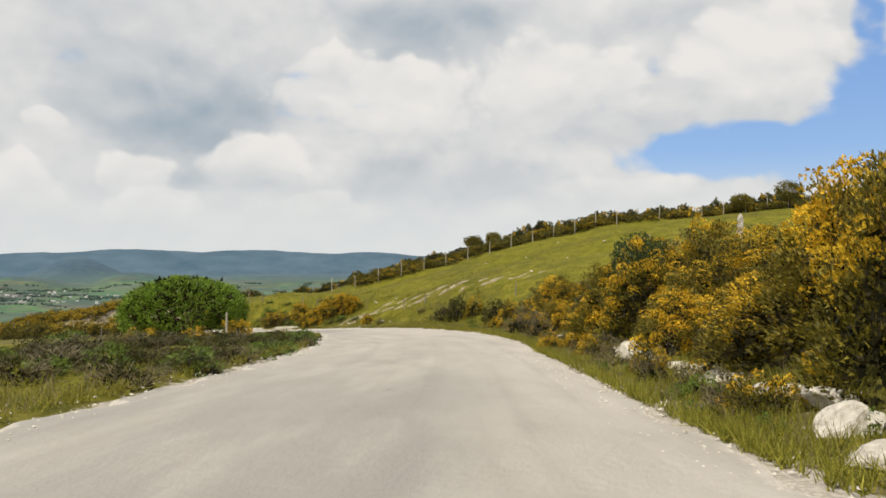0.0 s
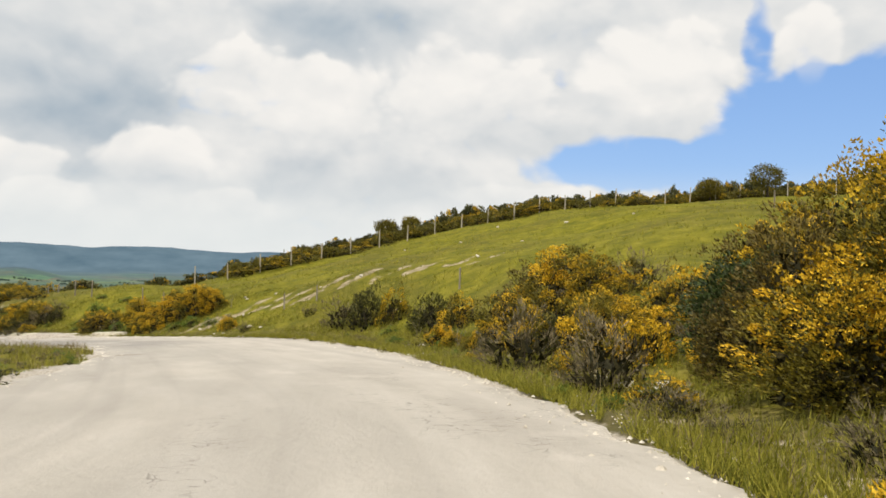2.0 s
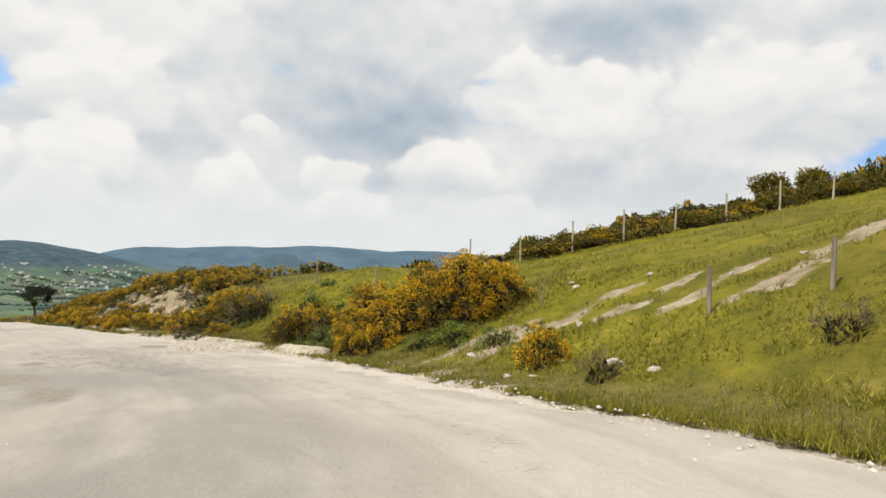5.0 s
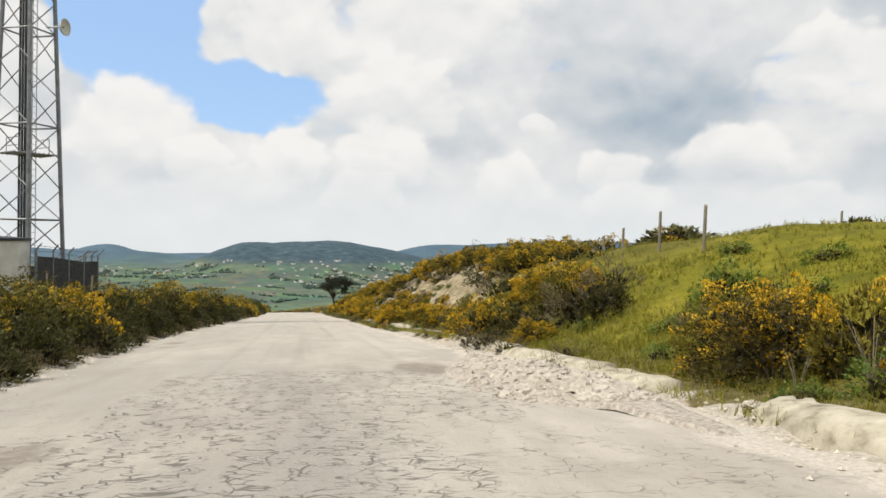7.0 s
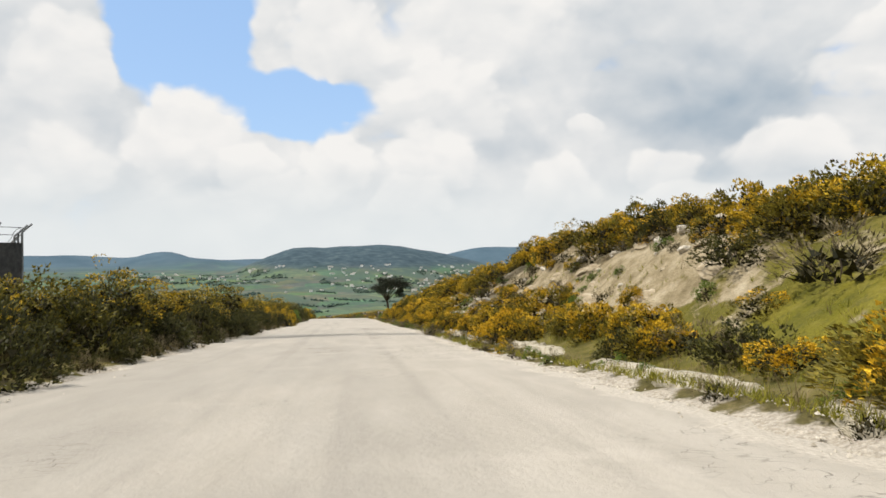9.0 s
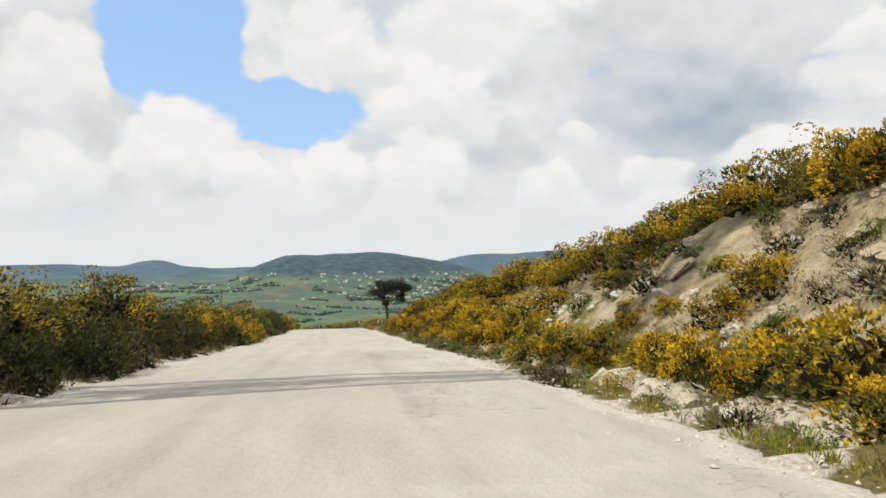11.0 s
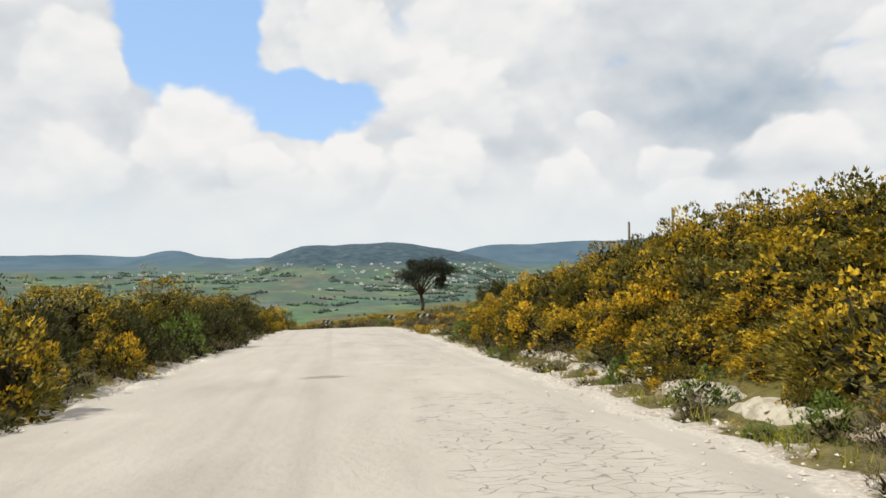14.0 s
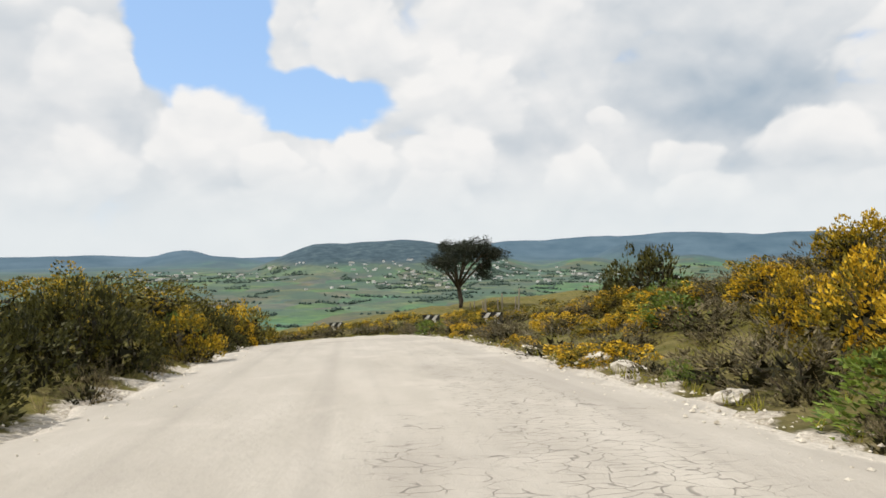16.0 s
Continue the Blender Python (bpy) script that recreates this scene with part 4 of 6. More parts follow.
# right bank at the start: tall dense gorse over white rock
scatter([("tall", 7), ("brown", 2), ("deep", 1)], 6.5, 33, 3.1, 6.7, 1.9, 2.6, table([(5, 3.3), (9, 3.5), (11, 3.3), (13, 1.5), (17.5, 1.4), (20, 2.0), (22, 2.9), (24, 3.3), (26, 2.7), (28.5, 2.1), (30, 2.3), (31.5, 1.7)]))
scatter([("gold", 2), ("half", 1)], 12, 33, 1.5, 2.0, 3.8, 1.4, 0.85)
scatter([("gold", 5), ("half", 4), ("dark", 1)], 5, 32, 7.0, 13, 2.2, 2.6, table([(5, 1.6), (18, 1.3), (22, 1.9), (32, 1.8)]), 1, 0.0)
scatter([("grey", 3), ("green", 2), ("half", 1)], 3, 34, 1.3, 2.0, 1.4, 1.0, 0.5)
scatter([("half", 3), ("gold", 2), ("green", 3)], 33, 39, 3.4, 8.0, 2.6, 2.0, 1.2)
scatter([("grey", 3), ("green", 3)], 8, 34, 0.75, 1.2, 1.5, 0.65, 0.36)
scatter([("gold", 1), ("half", 2), ("grey", 2)], 32, 44, 2.0, 9.0, 2.4, 1.5, 0.9)
scatter([("grey", 2), ("half", 1), ("green", 4)], 35, 58, 1.4, 3.2, 1.7, 0.8, 0.32)
for s, u, w, h, kd in [(55.5, 9.2, 2.6, 2.0, "dark"), (56.8, 8.6, 2.0, 1.5, "grey"), (54.4, 9.9, 1.9, 1.7, "half"), (48.8, 9.3, 2.2, 1.5, "dark"), (47.2, 9.7, 1.8, 1.4, "half"), (50.2, 9.9, 1.6, 1.2, "grey"),
                       (41.5, 9.6, 2.6, 2.1, "brown"), (39.8, 9.3, 2.8, 2.4, "tall"), (38.0, 9.2, 2.3, 2.0, "tall"), (43.2, 9.2, 1.9, 1.4, "half"), (43, 7.3, 1.1, 0.6, "gold"), (41, 7.0, 1.0, 0.6, "half"), (37.6, 6.7, 1.2, 0.8, "gold"), (45, 8.4, 1.0, 0.5, "green"),
                       (41.5, 9.0, 1.9, 1.5, "half"), (60, 9, 1.0, 0.6, "grey"), (62.5, 6.5, 1.0, 0.6, "grey")]:
    single(kd, s, u, w, h)
# the large golden bush by the track, and its small neighbour
for s, u, w, h in [(71.0, 9.1, 3.0, 2.8), (72.4, 8.7, 3.0, 2.6), (70.2, 9.6, 2.3, 2.1), (73.6, 7.9, 2.4, 1.7), (72.3, 5.9, 1.5, 1.0), (64.7, 6.8, 1.3, 1.0)]:
    single("crown" if w > 2 else "gold", s, u, w, h)
for s, u, w, h, kd in [(74.3, 7.0, 2.1, 1.3, "tall"), (72.6, 6.9, 1.6, 1.0, "gold"), (78.4, 9.4, 2.2, 1.2, "half"), (79.8, 10.2, 1.9, 1.0, "gold"), (80.6, 6.9, 2.0, 1.7, "crown"), (79.6, 7.0, 2.2, 1.75, "brown"), (78.5, 7.6, 1.8, 1.3, "half"), (81.4, 8.4, 1.7, 1.1, "half"), (77.4, 8.2, 1.7, 1.0, "gold"), (77.0, 6.9, 1.4, 0.7, "green"), (83.2, 8.0, 1.2, 0.6, "grey")]:
    single(kd, s, u, w, h)
single("green", 69.6, 7.8, 1.7, 0.6)
single("green", 70.6, 7.3, 1.5, 0.5)
single("green", 67.6, 7.7, 1.2, 0.5)
scatter([("green", 3), ("grey", 3)], 73, 79, 1.2, 3.4, 1.5, 0.9, 0.45)
scatter([("green", 4), ("grey", 1)], 78, 88, 2.6, 7.5, 2.4, 0.9, 0.35)
for s, u, w, h, kd in [(89.3, 5.0, 1.1, 0.6, "grey"), (91.0, 4.9, 0.9, 0.55, "grey"), (89.5, 8.0, 2.6, 1.3, "grey"), (91.5, 8.3, 2.8, 1.4, "half"), (93.3, 8.5, 2.6, 1.3, "gold"), (92.2, 7.0, 2.0, 1.0, "dark"), (94.8, 7.4, 2.2, 1.1, "half"), (90.6, 7.0, 1.7, 0.9, "grey"), (88.6, 8.3, 1.7, 1.0, "dark"), (90.2, 9.0, 1.9, 1.2, "grey"), (84.6, 9.5, 1.6, 1.1, "green"), (81.0, 8.6, 1.3, 0.8, "gold"), (30.2, 6.9, 2.6, 2.7, "brown"), (28.8, 7.3, 2.4, 2.6, "tall"), (31.4, 7.4, 2.4, 2.2, "deep"), (24.8, 6.6, 2.8, 3.6, "deep"), (26.2, 6.8, 2.6, 3.0, "brown"), (23.4, 6.4, 2.6, 3.5, "deep"), (27.6, 7.6, 2.8, 3.5, "tall"), (29.2, 8.2, 2.8, 3.3, "tall"), (30.8, 8.6, 2.6, 2.9, "tall"), (32.4, 8.6, 2.4, 2.3, "brown"), (28.4, 6.0, 2.0, 1.7, "tall"), (33.8, 6.6, 1.8, 1.5, "tall"), (35.0, 7.0, 2.0, 1.4, "half"), (32.8, 6.3, 1.6, 1.1, "gold"), (36.3, 6.9, 1.6, 1.0, "dark"), (16.8, 4.9, 1.5, 1.2, "gold"), (24.9, 4.5, 1.1, 0.75, "gold"), (21.8, 4.6, 1.0, 0.6, "grey")]:
    single(kd, s, u, w, h)
scatter([("gold", 3), ("half", 3), ("dark", 1), ("grey", 2)], 90, 96, 1.8, 5.6, 1.9, 1.9, 1.0, 1, 4.4)
scatter([("gold", 3), ("half", 3), ("dark", 1), ("grey", 1)], 96, 105, 1.8, 7.4, 2.1, 2.0, 0.8, 1, 5.0)
# the cut: gorse at its foot and along its top, bare chalk between
scatter([("gold", 8), ("half", 2), ("green", 1)], 116, 146, 1.5, 3.0, 1.6, 1.6, 0.85)
scatter([("gold", 5), ("half", 2), ("green", 1)], 104, 116, 2.5, 3.6, 1.7, 1.6, 0.85)
scatter([("gold", 4), ("grey", 1), ("green", 2)], 113, 131, 3.2, 5.0, 1.9, 1.3, 0.65)
scatter([("gold", 5), ("half", 3)], 139.5, 162, 3.2, 5.2, 1.6, 1.9, 0.8, 1, 4.2)
scatter([("gold", 4), ("half", 4), ("dark", 1)], 104, 128, 6.0, 8.6, 1.6, 2.0, 1.0, 1, 7.2)
scatter([("gold", 5), ("half", 4)], 128, 147, 4.9, 7.8, 1.7, 2.2, 1.0, 1, 6.6)
scatter([("gold", 3), ("half", 4), ("dark", 2)], 104, 147, 8.2, 11.0, 1.9, 2.4, 1.2, 1, 0.0)
scatter([("gold", 4), ("half", 2)], 104, 147, 2.0, 3.0, 1.9, 1.7, 0.9, 1, 0.0)
scatter([("half", 4), ("gold", 3), ("dark", 2)], 146, 172, 3.4, 9.5, 1.9, 1.9, 0.65, 1, 0.0)
scatter([("gold", 4), ("half", 2)], 133, 147, 3.0, 4.6, 1.6, 1.8, 0.8, 1, 0.0)
scatter([("green", 1), ("grey", 2), ("gold", 1)], 105, 146, 3.4, 7.0, 2.1, 0.7, 0.4)
scatter([("gold", 3), ("half", 6), ("grey", 1), ("dark", 2)], 145, 170, 2.2, 11.0, 1.75, 2.1, table([(145, 1.05), (158, 1.05), (166, 1.2), (170, 0.75)]), 1, 3.2)
scatter([("gold", 2), ("half", 3), ("grey", 5), ("green", 1)], 170, 200, 1.2, 5.0, 1.8, 1.8, 0.65)
for s, u, w, h in [(172.4, 6.9, 2.1, 1.35), (171.0, 7.8, 2.2, 1.5), (174.6, 7.2, 1.7, 1.0), (169.6, 7.0, 1.9, 1.2), (178.0, 8.8, 1.8, 0.9), (176.2, 9.4, 2.0, 1.1)]:
    single("gold", s, u, w, h)
scatter([("gold", 1), ("half", 5), ("dark", 2)], 170, 200, 6.0, 14.0, 2.2, 2.0, 0.6, 1, 0.0)
scatter([("gold", 1), ("half", 3), ("dark", 1)], 163, 184, 4.2, 11.0, 1.7, 1.7, 0.5, 1, 0.0)
scatter([("grey", 4), ("half", 1)], 166, 181, 2.6, 8.5, 1.5, 1.3, 0.5)
single("gold", 112.6, 5.3, 2.2, 1.2)
single("gold", 114.2, 5.5, 1.9, 0.9)
single("half", 111.6, 5.6, 1.6, 1.0)
scatter([("green", 3), ("grey", 2)], 108, 132, 3.0, 6.4, 1.6, 0.65, 0.34)
scatter([("grey", 4), ("green", 3), ("half", 1)], 105, 164, 0.55, 0.9, 1.15, 0.55, 0.3)
scatter([("green", 3), ("grey", 2)], 128.5, 146, 0.45, 1.0, 0.7, 0.75, 0.32)
scatter([("grey", 3), ("green", 2), ("dark", 2), ("half", 2)], 145, 170, 1.15, 1.7, 1.3, 1.1, 0.6)
single("dark", 187.5, 10.5, 2.6, 2.1)
single("dark", 189.5, 10.0, 2.2, 1.6)
scatter([("grey", 4), ("green", 2)], 84, 180, 0.7, 1.3, 2.1, 0.7, 0.4)
scatter([("dark", 3), ("half", 3), ("gold", 3)], 117, 136, 8.2, 10.6, 1.9, 2.3, 1.45, 1, 0.0)
# left: low heath at the start, a gorse hedge further on
scatter([("grey", 4), ("green", 2)], 8, 34, 1.0, 7.0, 2.0, 1.3, 0.45, -1)
scatter([("dark", 3), ("green", 1)], 14, 41, 0.9, 6.5, 1.6, 1.5, 0.5, -1)
scatter([("green", 2), ("grey", 1)], 30, 47, 0.6, 4.0, 1.5, 0.9, 0.28, -1)
scatter([("half", 2), ("dark", 8)], 80, 150, 1.05, 1.6, 2.1, 2.1, 1.25, -1)
scatter([("half", 3), ("dark", 7), ("green", 2)], 150, 196, 1.05, 1.6, 2.1, 2.0, table([(150, 1.2), (172, 1.4), (200, 1.3)]), -1)
scatter([("half", 5), ("gold", 2), ("dark", 6)], 80, 196, 2.6, 6.0, 2.1, 2.5, table([(80, 1.5), (100, 1.5), (118, 1.75), (140, 1.75), (160, 1.6), (172, 1.8), (188, 1.8), (200, 1.4)]), -1, 0.0)
scatter([("grey", 3), ("dark", 1)], 80, 196, 0.5, 1.2, 1.7, 0.8, 0.45, -1)
# beyond the bend
scatter([("grey", 5), ("half", 1), ("dark", 2)], 196, 240, 1.6, 7, 1.8, 1.8, 0.6, 1, 3.0)
scatter([("half", 2), ("dark", 2), ("gold", 1)], 199, 216, 9.5, 34, 3.6, 2.6, 0.7, 1, 0.0)
# hedge along the crest of the field, several bushes deep behind its fence
for k in range(520):
    t = (k % 215) / 214 if k < 215 else (k - 215) / 305 * 0.73
    front = k >= 215
    x, y = -28 + 122 * t + rng.uniform(-0.8, 0.8), 99 + 10 * math.sin(math.pi * min(1, t * 1.8) * 0.6) + rng.uniform(-2.5, 2.5) - (rng.uniform(2.0, 9.0) if front else 0)
    if front and not -12 < x < 60:
        continue
    lift = 1 + 0.45 * float(wobble(np.array(x), np.array(y), 3.0, 4))
    tall = 1.0 * rng.uniform(0.6, 1.3) if front else (0.9 + 1.2 * min(1, 1.4 * t)) * rng.uniform(0.5, 1.3) * lift
    if front:
        mass("dark" if rng.uniform() < 0.7 else "half", x, y, 3.0 * rng.uniform(0.7, 1.4), tall)
    else:
        plant("far", x, y, 2.6 * rng.uniform(0.7, 1.4), tall)
make_thicket()
# low growth on the bare face of the cut
scatter([("grey", 3), ("green", 2), ("gold", 1), ("half", 2)], 112, 134, 4.4, 7.8, 1.5, 0.8, 0.38)


# ---- grass ----
def grass(name, label, s0, s1, d0, d1, count, length, width, leaves, material, side, thin=None):
    gen = np.random.default_rng(len(name) * 13 + int(s0) + side)
    s, d = gen.uniform(s0, s1, count), d0 + (d1 - d0) * gen.uniform(0, 1, count) ** 1.8
    edge = W_RIGHT(s) if side > 0 else W_LEFT(s)
    x, y = at_road(s, side * (edge + d))
    keep = (wobble(x, y, 1.3, 4) + gen.normal(0, 0.45, count)) > -0.1
    keep &= ~((s > 117) & (side > 0) & (gen.uniform(0, 1, count) < 0.72))
    if thin:
        keep &= track(x, y) < 0.4
    x, y = x[keep], y[keep]
    p = np.c_[x, y, level(x, y) - 0.01]
    v, f = tufts(p, np.tile((0, 0, 1.0), (len(p), 1)), leaves, length, width, 0.45, gen, True, 0.16)
    v[:, 2] = np.maximum(v[:, 2], np.repeat(p[:, 2], leaves * 3) - 0.02)
    tagged(new(name, mesh_from(name, v, f, MAT[material])), label, "grass", kind="stuff")


grass("verge_grass", "tufts of green grass along the road verge", 0, 205, 0.15, 4.5, 30000, 0.17, 0.011, 6, "grass", 1)
grass("dry_verge_grass", "dry straw-coloured grass along the road verge", 0, 205, 0.25, 4.5, 4200, 0.36, 0.008, 6, "straw", 1)
grass("field_grass", "short green grass of the sloping field", 34, 92, 2.0, 55, 15000, 0.20, 0.020, 5, "grass", 1, True)
grass("left_verge_grass", "green grass along the low verge", 4, 50, 0.2, 7.0, 4500, 0.24, 0.012, 6, "grass", -1)
grass("dry_left_verge_grass", "dry grass along the low verge", 4, 200, 0.2, 3.0, 4000, 0.32, 0.008, 6, "straw", -1)
grass("roadside_weeds", "thick weeds and grass in front of the gorse bank", 3, 60, 0.1, 3.6, 15000, 0.22, 0.012, 6, "grass", 1)
grass("track_grass", "short uneven grass beside the farm track", 56, 76, 0.2, 9.0, 26000, 0.085, 0.010, 6, "grass", 1, True)
grass("slope_grass", "fresh green grass on the slope above the gutter", 70, 98, 1.2, 11.0, 9000, 0.16, 0.014, 6, "grass", 1)


# ---- rocks ----
def rock_mesh(seed, rough=0.28, flat=0.7):
    bm = bmesh.new()
    bmesh.ops.create_icosphere(bm, subdivisions=3, radius=0.5)
    off = Vector((seed * 3.1, seed * 1.7, seed * 5.3))
    gen = np.random.default_rng(seed + 900)
    cuts = [(Vector(q).normalized(), d) for q, d in zip(gen.normal(0, 1, (11, 3)), gen.uniform(0.27, 0.42, 11))]
    for v in bm.verts:
        for n, d in cuts:
            over = v.co.dot(n) - d
            if over > 0:
                v.co -= n * over
    for v in bm.verts:
        d = noise.noise(v.co * 2.1 + off) * rough * 0.5 + noise.noise(v.co * 6.3 + off) * rough * 0.4
        v.co *= 1 + d * 1.6
        v.co.z *= flat
    me = bpy.data.meshes.new("rock")
    bm.to_mesh(me)
    bm.free()
    me.materials.append(MAT["stone"])
    return me


ROCKS = [rock_mesh(k) for k in range(6)]


def rock(x, y, size, label="pale limestone boulder half sunk in the verge", name="boulder", sink=0.12, parent=None, z=None):
    me = ROCKS[int(rng.integers(len(ROCKS)))]
    ob = new(name, me)
    zz = float(level(x, y)[0]) + size * (0.28 - sink) if z is None else z
    ob.matrix_basis = pose(float(x), float(y), zz, rng.uniform(-20, 20), rng.uniform(-20, 20), rng.uniform(0, 360)) @ Matrix.Diagonal((size * rng.uniform(0.8, 1.4), size * rng.uniform(0.8, 1.2), size * rng.uniform(0.7, 1.1), 1))
    if parent:
        ob.parent = parent
    else:
        tagged(ob, label, "rock", "rocks along the road")
    return ob


for s, u, size in [(6.2, 3.9, 0.8), (7.6, 4.3, 1.2), (8.7, 4.7, 0.9), (10.6, 4.6, 0.6),
                   (37.3, 6.2, 0.45), (45.5, 7.2, 0.6), (46.2, 7.0, 0.4), (77.9, 5.5, 0.5),
                   (172.4, 4.7, 0.6), (175.8, 4.8, 0.9), (176.6, 4.9, 0.8), (177.6, 4.75, 1.0), (178.6, 5.0, 0.7), (181.8, 4.6, 0.7), (182.6, 4.7, 0.5), (189.9, 4.5, 0.7), (188.8, 4.6, 0.5), (196.5, 4.3, 0.5), (198, 4.4, 0.4),
                   (135.7, 4.6, 0.6), (137.3, 4.5, 0.55), (155.3, 4.7, 0.6), (158.1, 4.6, 0.5), (123.1, 4.5, 0.5), (139.4, 4.6, 0.5)]:
    x, y = at_road(s, u)
    rock(x, y, size * 0.68, sink=0.2)
for x, y, size in [(-10.1, 74.0, 0.9), (-6.7, 73.0, 0.45), (-6.9, 73.6, 0.35), (-4.6, 71.6, 0.5), (-6.3, 68.7, 0.45), (-9.0, 68.8, 0.4), (-7.6, 65.8, 0.4), (-6.5, 66.3, 0.5), (-7.0, 65.5, 0.35), (-5.4, 65.0, 0.6), (-4.7, 64.1, 0.4),
                   (2.1, 58.8, 0.5), (3.0, 59.4, 0.35), (7.8, 63.5, 0.5), (-2.9, 68.6, 0.35), (-1.5, 68.1, 0.3), (1.0, 66.2, 0.4), (12, 70, 0.5), (17, 76, 0.6), (9, 78, 0.5), (14, 88, 0.5), (5, 84, 0.4), (20, 70, 0.45)]:
    rock(x, y, size * 0.55, "flat white stone lying in the grass of the field", "field_stone", 0.2)
for k in range(120):
    s = rng.uniform(107, 137)
    x, y = at_road(s, W_RIGHT(s) + rng.uniform(2.5, 7.5))
    rock(x, y, rng.uniform(0.15, 0.5), "pale chalk rock on the bare cut bank", "bank_rock", 0.25)


SLABS = [rock_mesh(20 + k, 0.42, 0.42) for k in range(5)]
for me in SLABS:
    me.materials[0] = MAT["clay_rock"]
for k in range(75):
    s = rng.uniform(105, 146)
    x, y = at_road(s, W_RIGHT(s) + rng.uniform(2.8, 6.6))
    size = rng.uniform(0.35, 0.95)
    ob = tagged(new("outcrop_rock", SLABS[k % 5]), "tan weathered rock bedded in the bare cut bank", "rock", "rocks of the cut bank")
    t = np.interp(s, RUN, np.degrees(np.arctan2(TANGENT[:, 1], TANGENT[:, 0])))
    ob.matrix_basis = pose(float(x), float(y), float(level(x, y)[0]) - 0.02 * size, 0, 0, float(t)) @ pose(0, 0, 0, -34 + rng.uniform(-10, 10), rng.uniform(-12, 12), rng.uniform(-25, 25)) @ Matrix.Diagonal((size * rng.uniform(0.9, 1.5), size * 0.8, size * 0.6, 1))


# ---- loose gravel along both edges ----
def gravel(count):
    gen = np.random.default_rng(77)
    s = gen.uniform(0, 200, count)
    right = gen.uniform(size=count) < 0.62
    d = gen.normal(0.0, 0.42, count) + 0.05
    u = np.where(right, W_RIGHT(s) + d, -W_LEFT(s) - d)
    x, y = at_road(s, u)
    z = np.where(d < 0.1, np.interp(s, RUN, LINE[:, 2]) - 0.012 * np.abs(u) + 0.02, level(x, y))
    size = 0.014 + 0.034 * gen.uniform(0, 1, count) ** 3
    spin = gen.uniform(0, 2 * math.pi, count)
    base = np.array([(1, 0, 0), (0, 1, 0), (-1, 0, 0), (0, -1, 0), (0, 0, 0.75), (0, 0, -0.5)], float)
    v = base[None] * gen.uniform(0.6, 1.3, (count, 6, 1)) * size[:, None, None]
    c, n = np.cos(spin)[:, None], np.sin(spin)[:, None]
    v = np.stack([v[..., 0] * c - v[..., 1] * n, v[..., 0] * n + v[..., 1] * c, v[..., 2]], -1) + np.stack([x, y, z + size * 0.2], -1)[:, None]
    f = np.array([(0, 1, 4), (1, 2, 4), (2, 3, 4), (3, 0, 4)])[None] + 6 * np.arange(count)[:, None, None]
    tagged(new("loose_gravel", mesh_from("loose_gravel", v.reshape(-1, 3), f.reshape(-1, 3), MAT["stone"])), "loose pale gravel and small stones along the road edges", "gravel", kind="stuff")


gravel(9000)


# ---- concrete gutter along the foot of the bank ----
def gutter(runs):
    thing = tagged(new("concrete_gutter"), "broken old concrete gutter edging at the foot of the bank", "gutter", kind="structure")
    line = table([(74, 5.0), (80, 5.0), (90, 4.8), (103, 5.0), (112, 4.7), (120, 4.7), (132, 4.2), (139, 4.25), (158, 4.5)])
    profile = [(-0.05, -0.25), (0.0, 0.10), (0.10, 0.24), (0.30, 0.36), (0.62, 0.44), (0.95, 0.45), (1.1, 0.40), (1.15, -0.2)]
    for s0, s1 in runs:
        s = s0
        while s < s1 - 0.4:
            ln = min(rng.uniform(2.2, 3.4), s1 - s)
            n = 7
            verts, faces = [], []
            k = rng.uniform(0.48, 0.66)
            for i in range(n):
                a = s + (ln - 0.05) * i / (n - 1)
                end = 0.94 if i in (0, n - 1) else 1.0
                for q, h in profile:
                    x, y = at_road(a, line(a) + q * k + 0.05 * math.sin(a * 2.3) + rng.normal(0, 0.012))
                    zr = float(np.interp(a, RUN, LINE[:, 2]))
                    verts.append((float(x), float(y), zr + (h * k * end if h > 0 else h) + rng.normal(0, 0.014) - 0.02))
            m = len(profile)
            for i in range(n - 1):
                for j in range(m - 1):
                    faces.append((i * m + j, (i + 1) * m + j, (i + 1) * m + j + 1, i * m + j + 1))
            faces.append(tuple(range(m)))
            faces.append(tuple(range((n - 1) * m, n * m))[::-1])
            part("slab", mesh_from("slab", verts, faces, MAT["concrete"], True), thing)
            s += ln


gutter([(73.8, 77.4), (79.8, 90.0), (91.6, 96.5), (98, 104)])


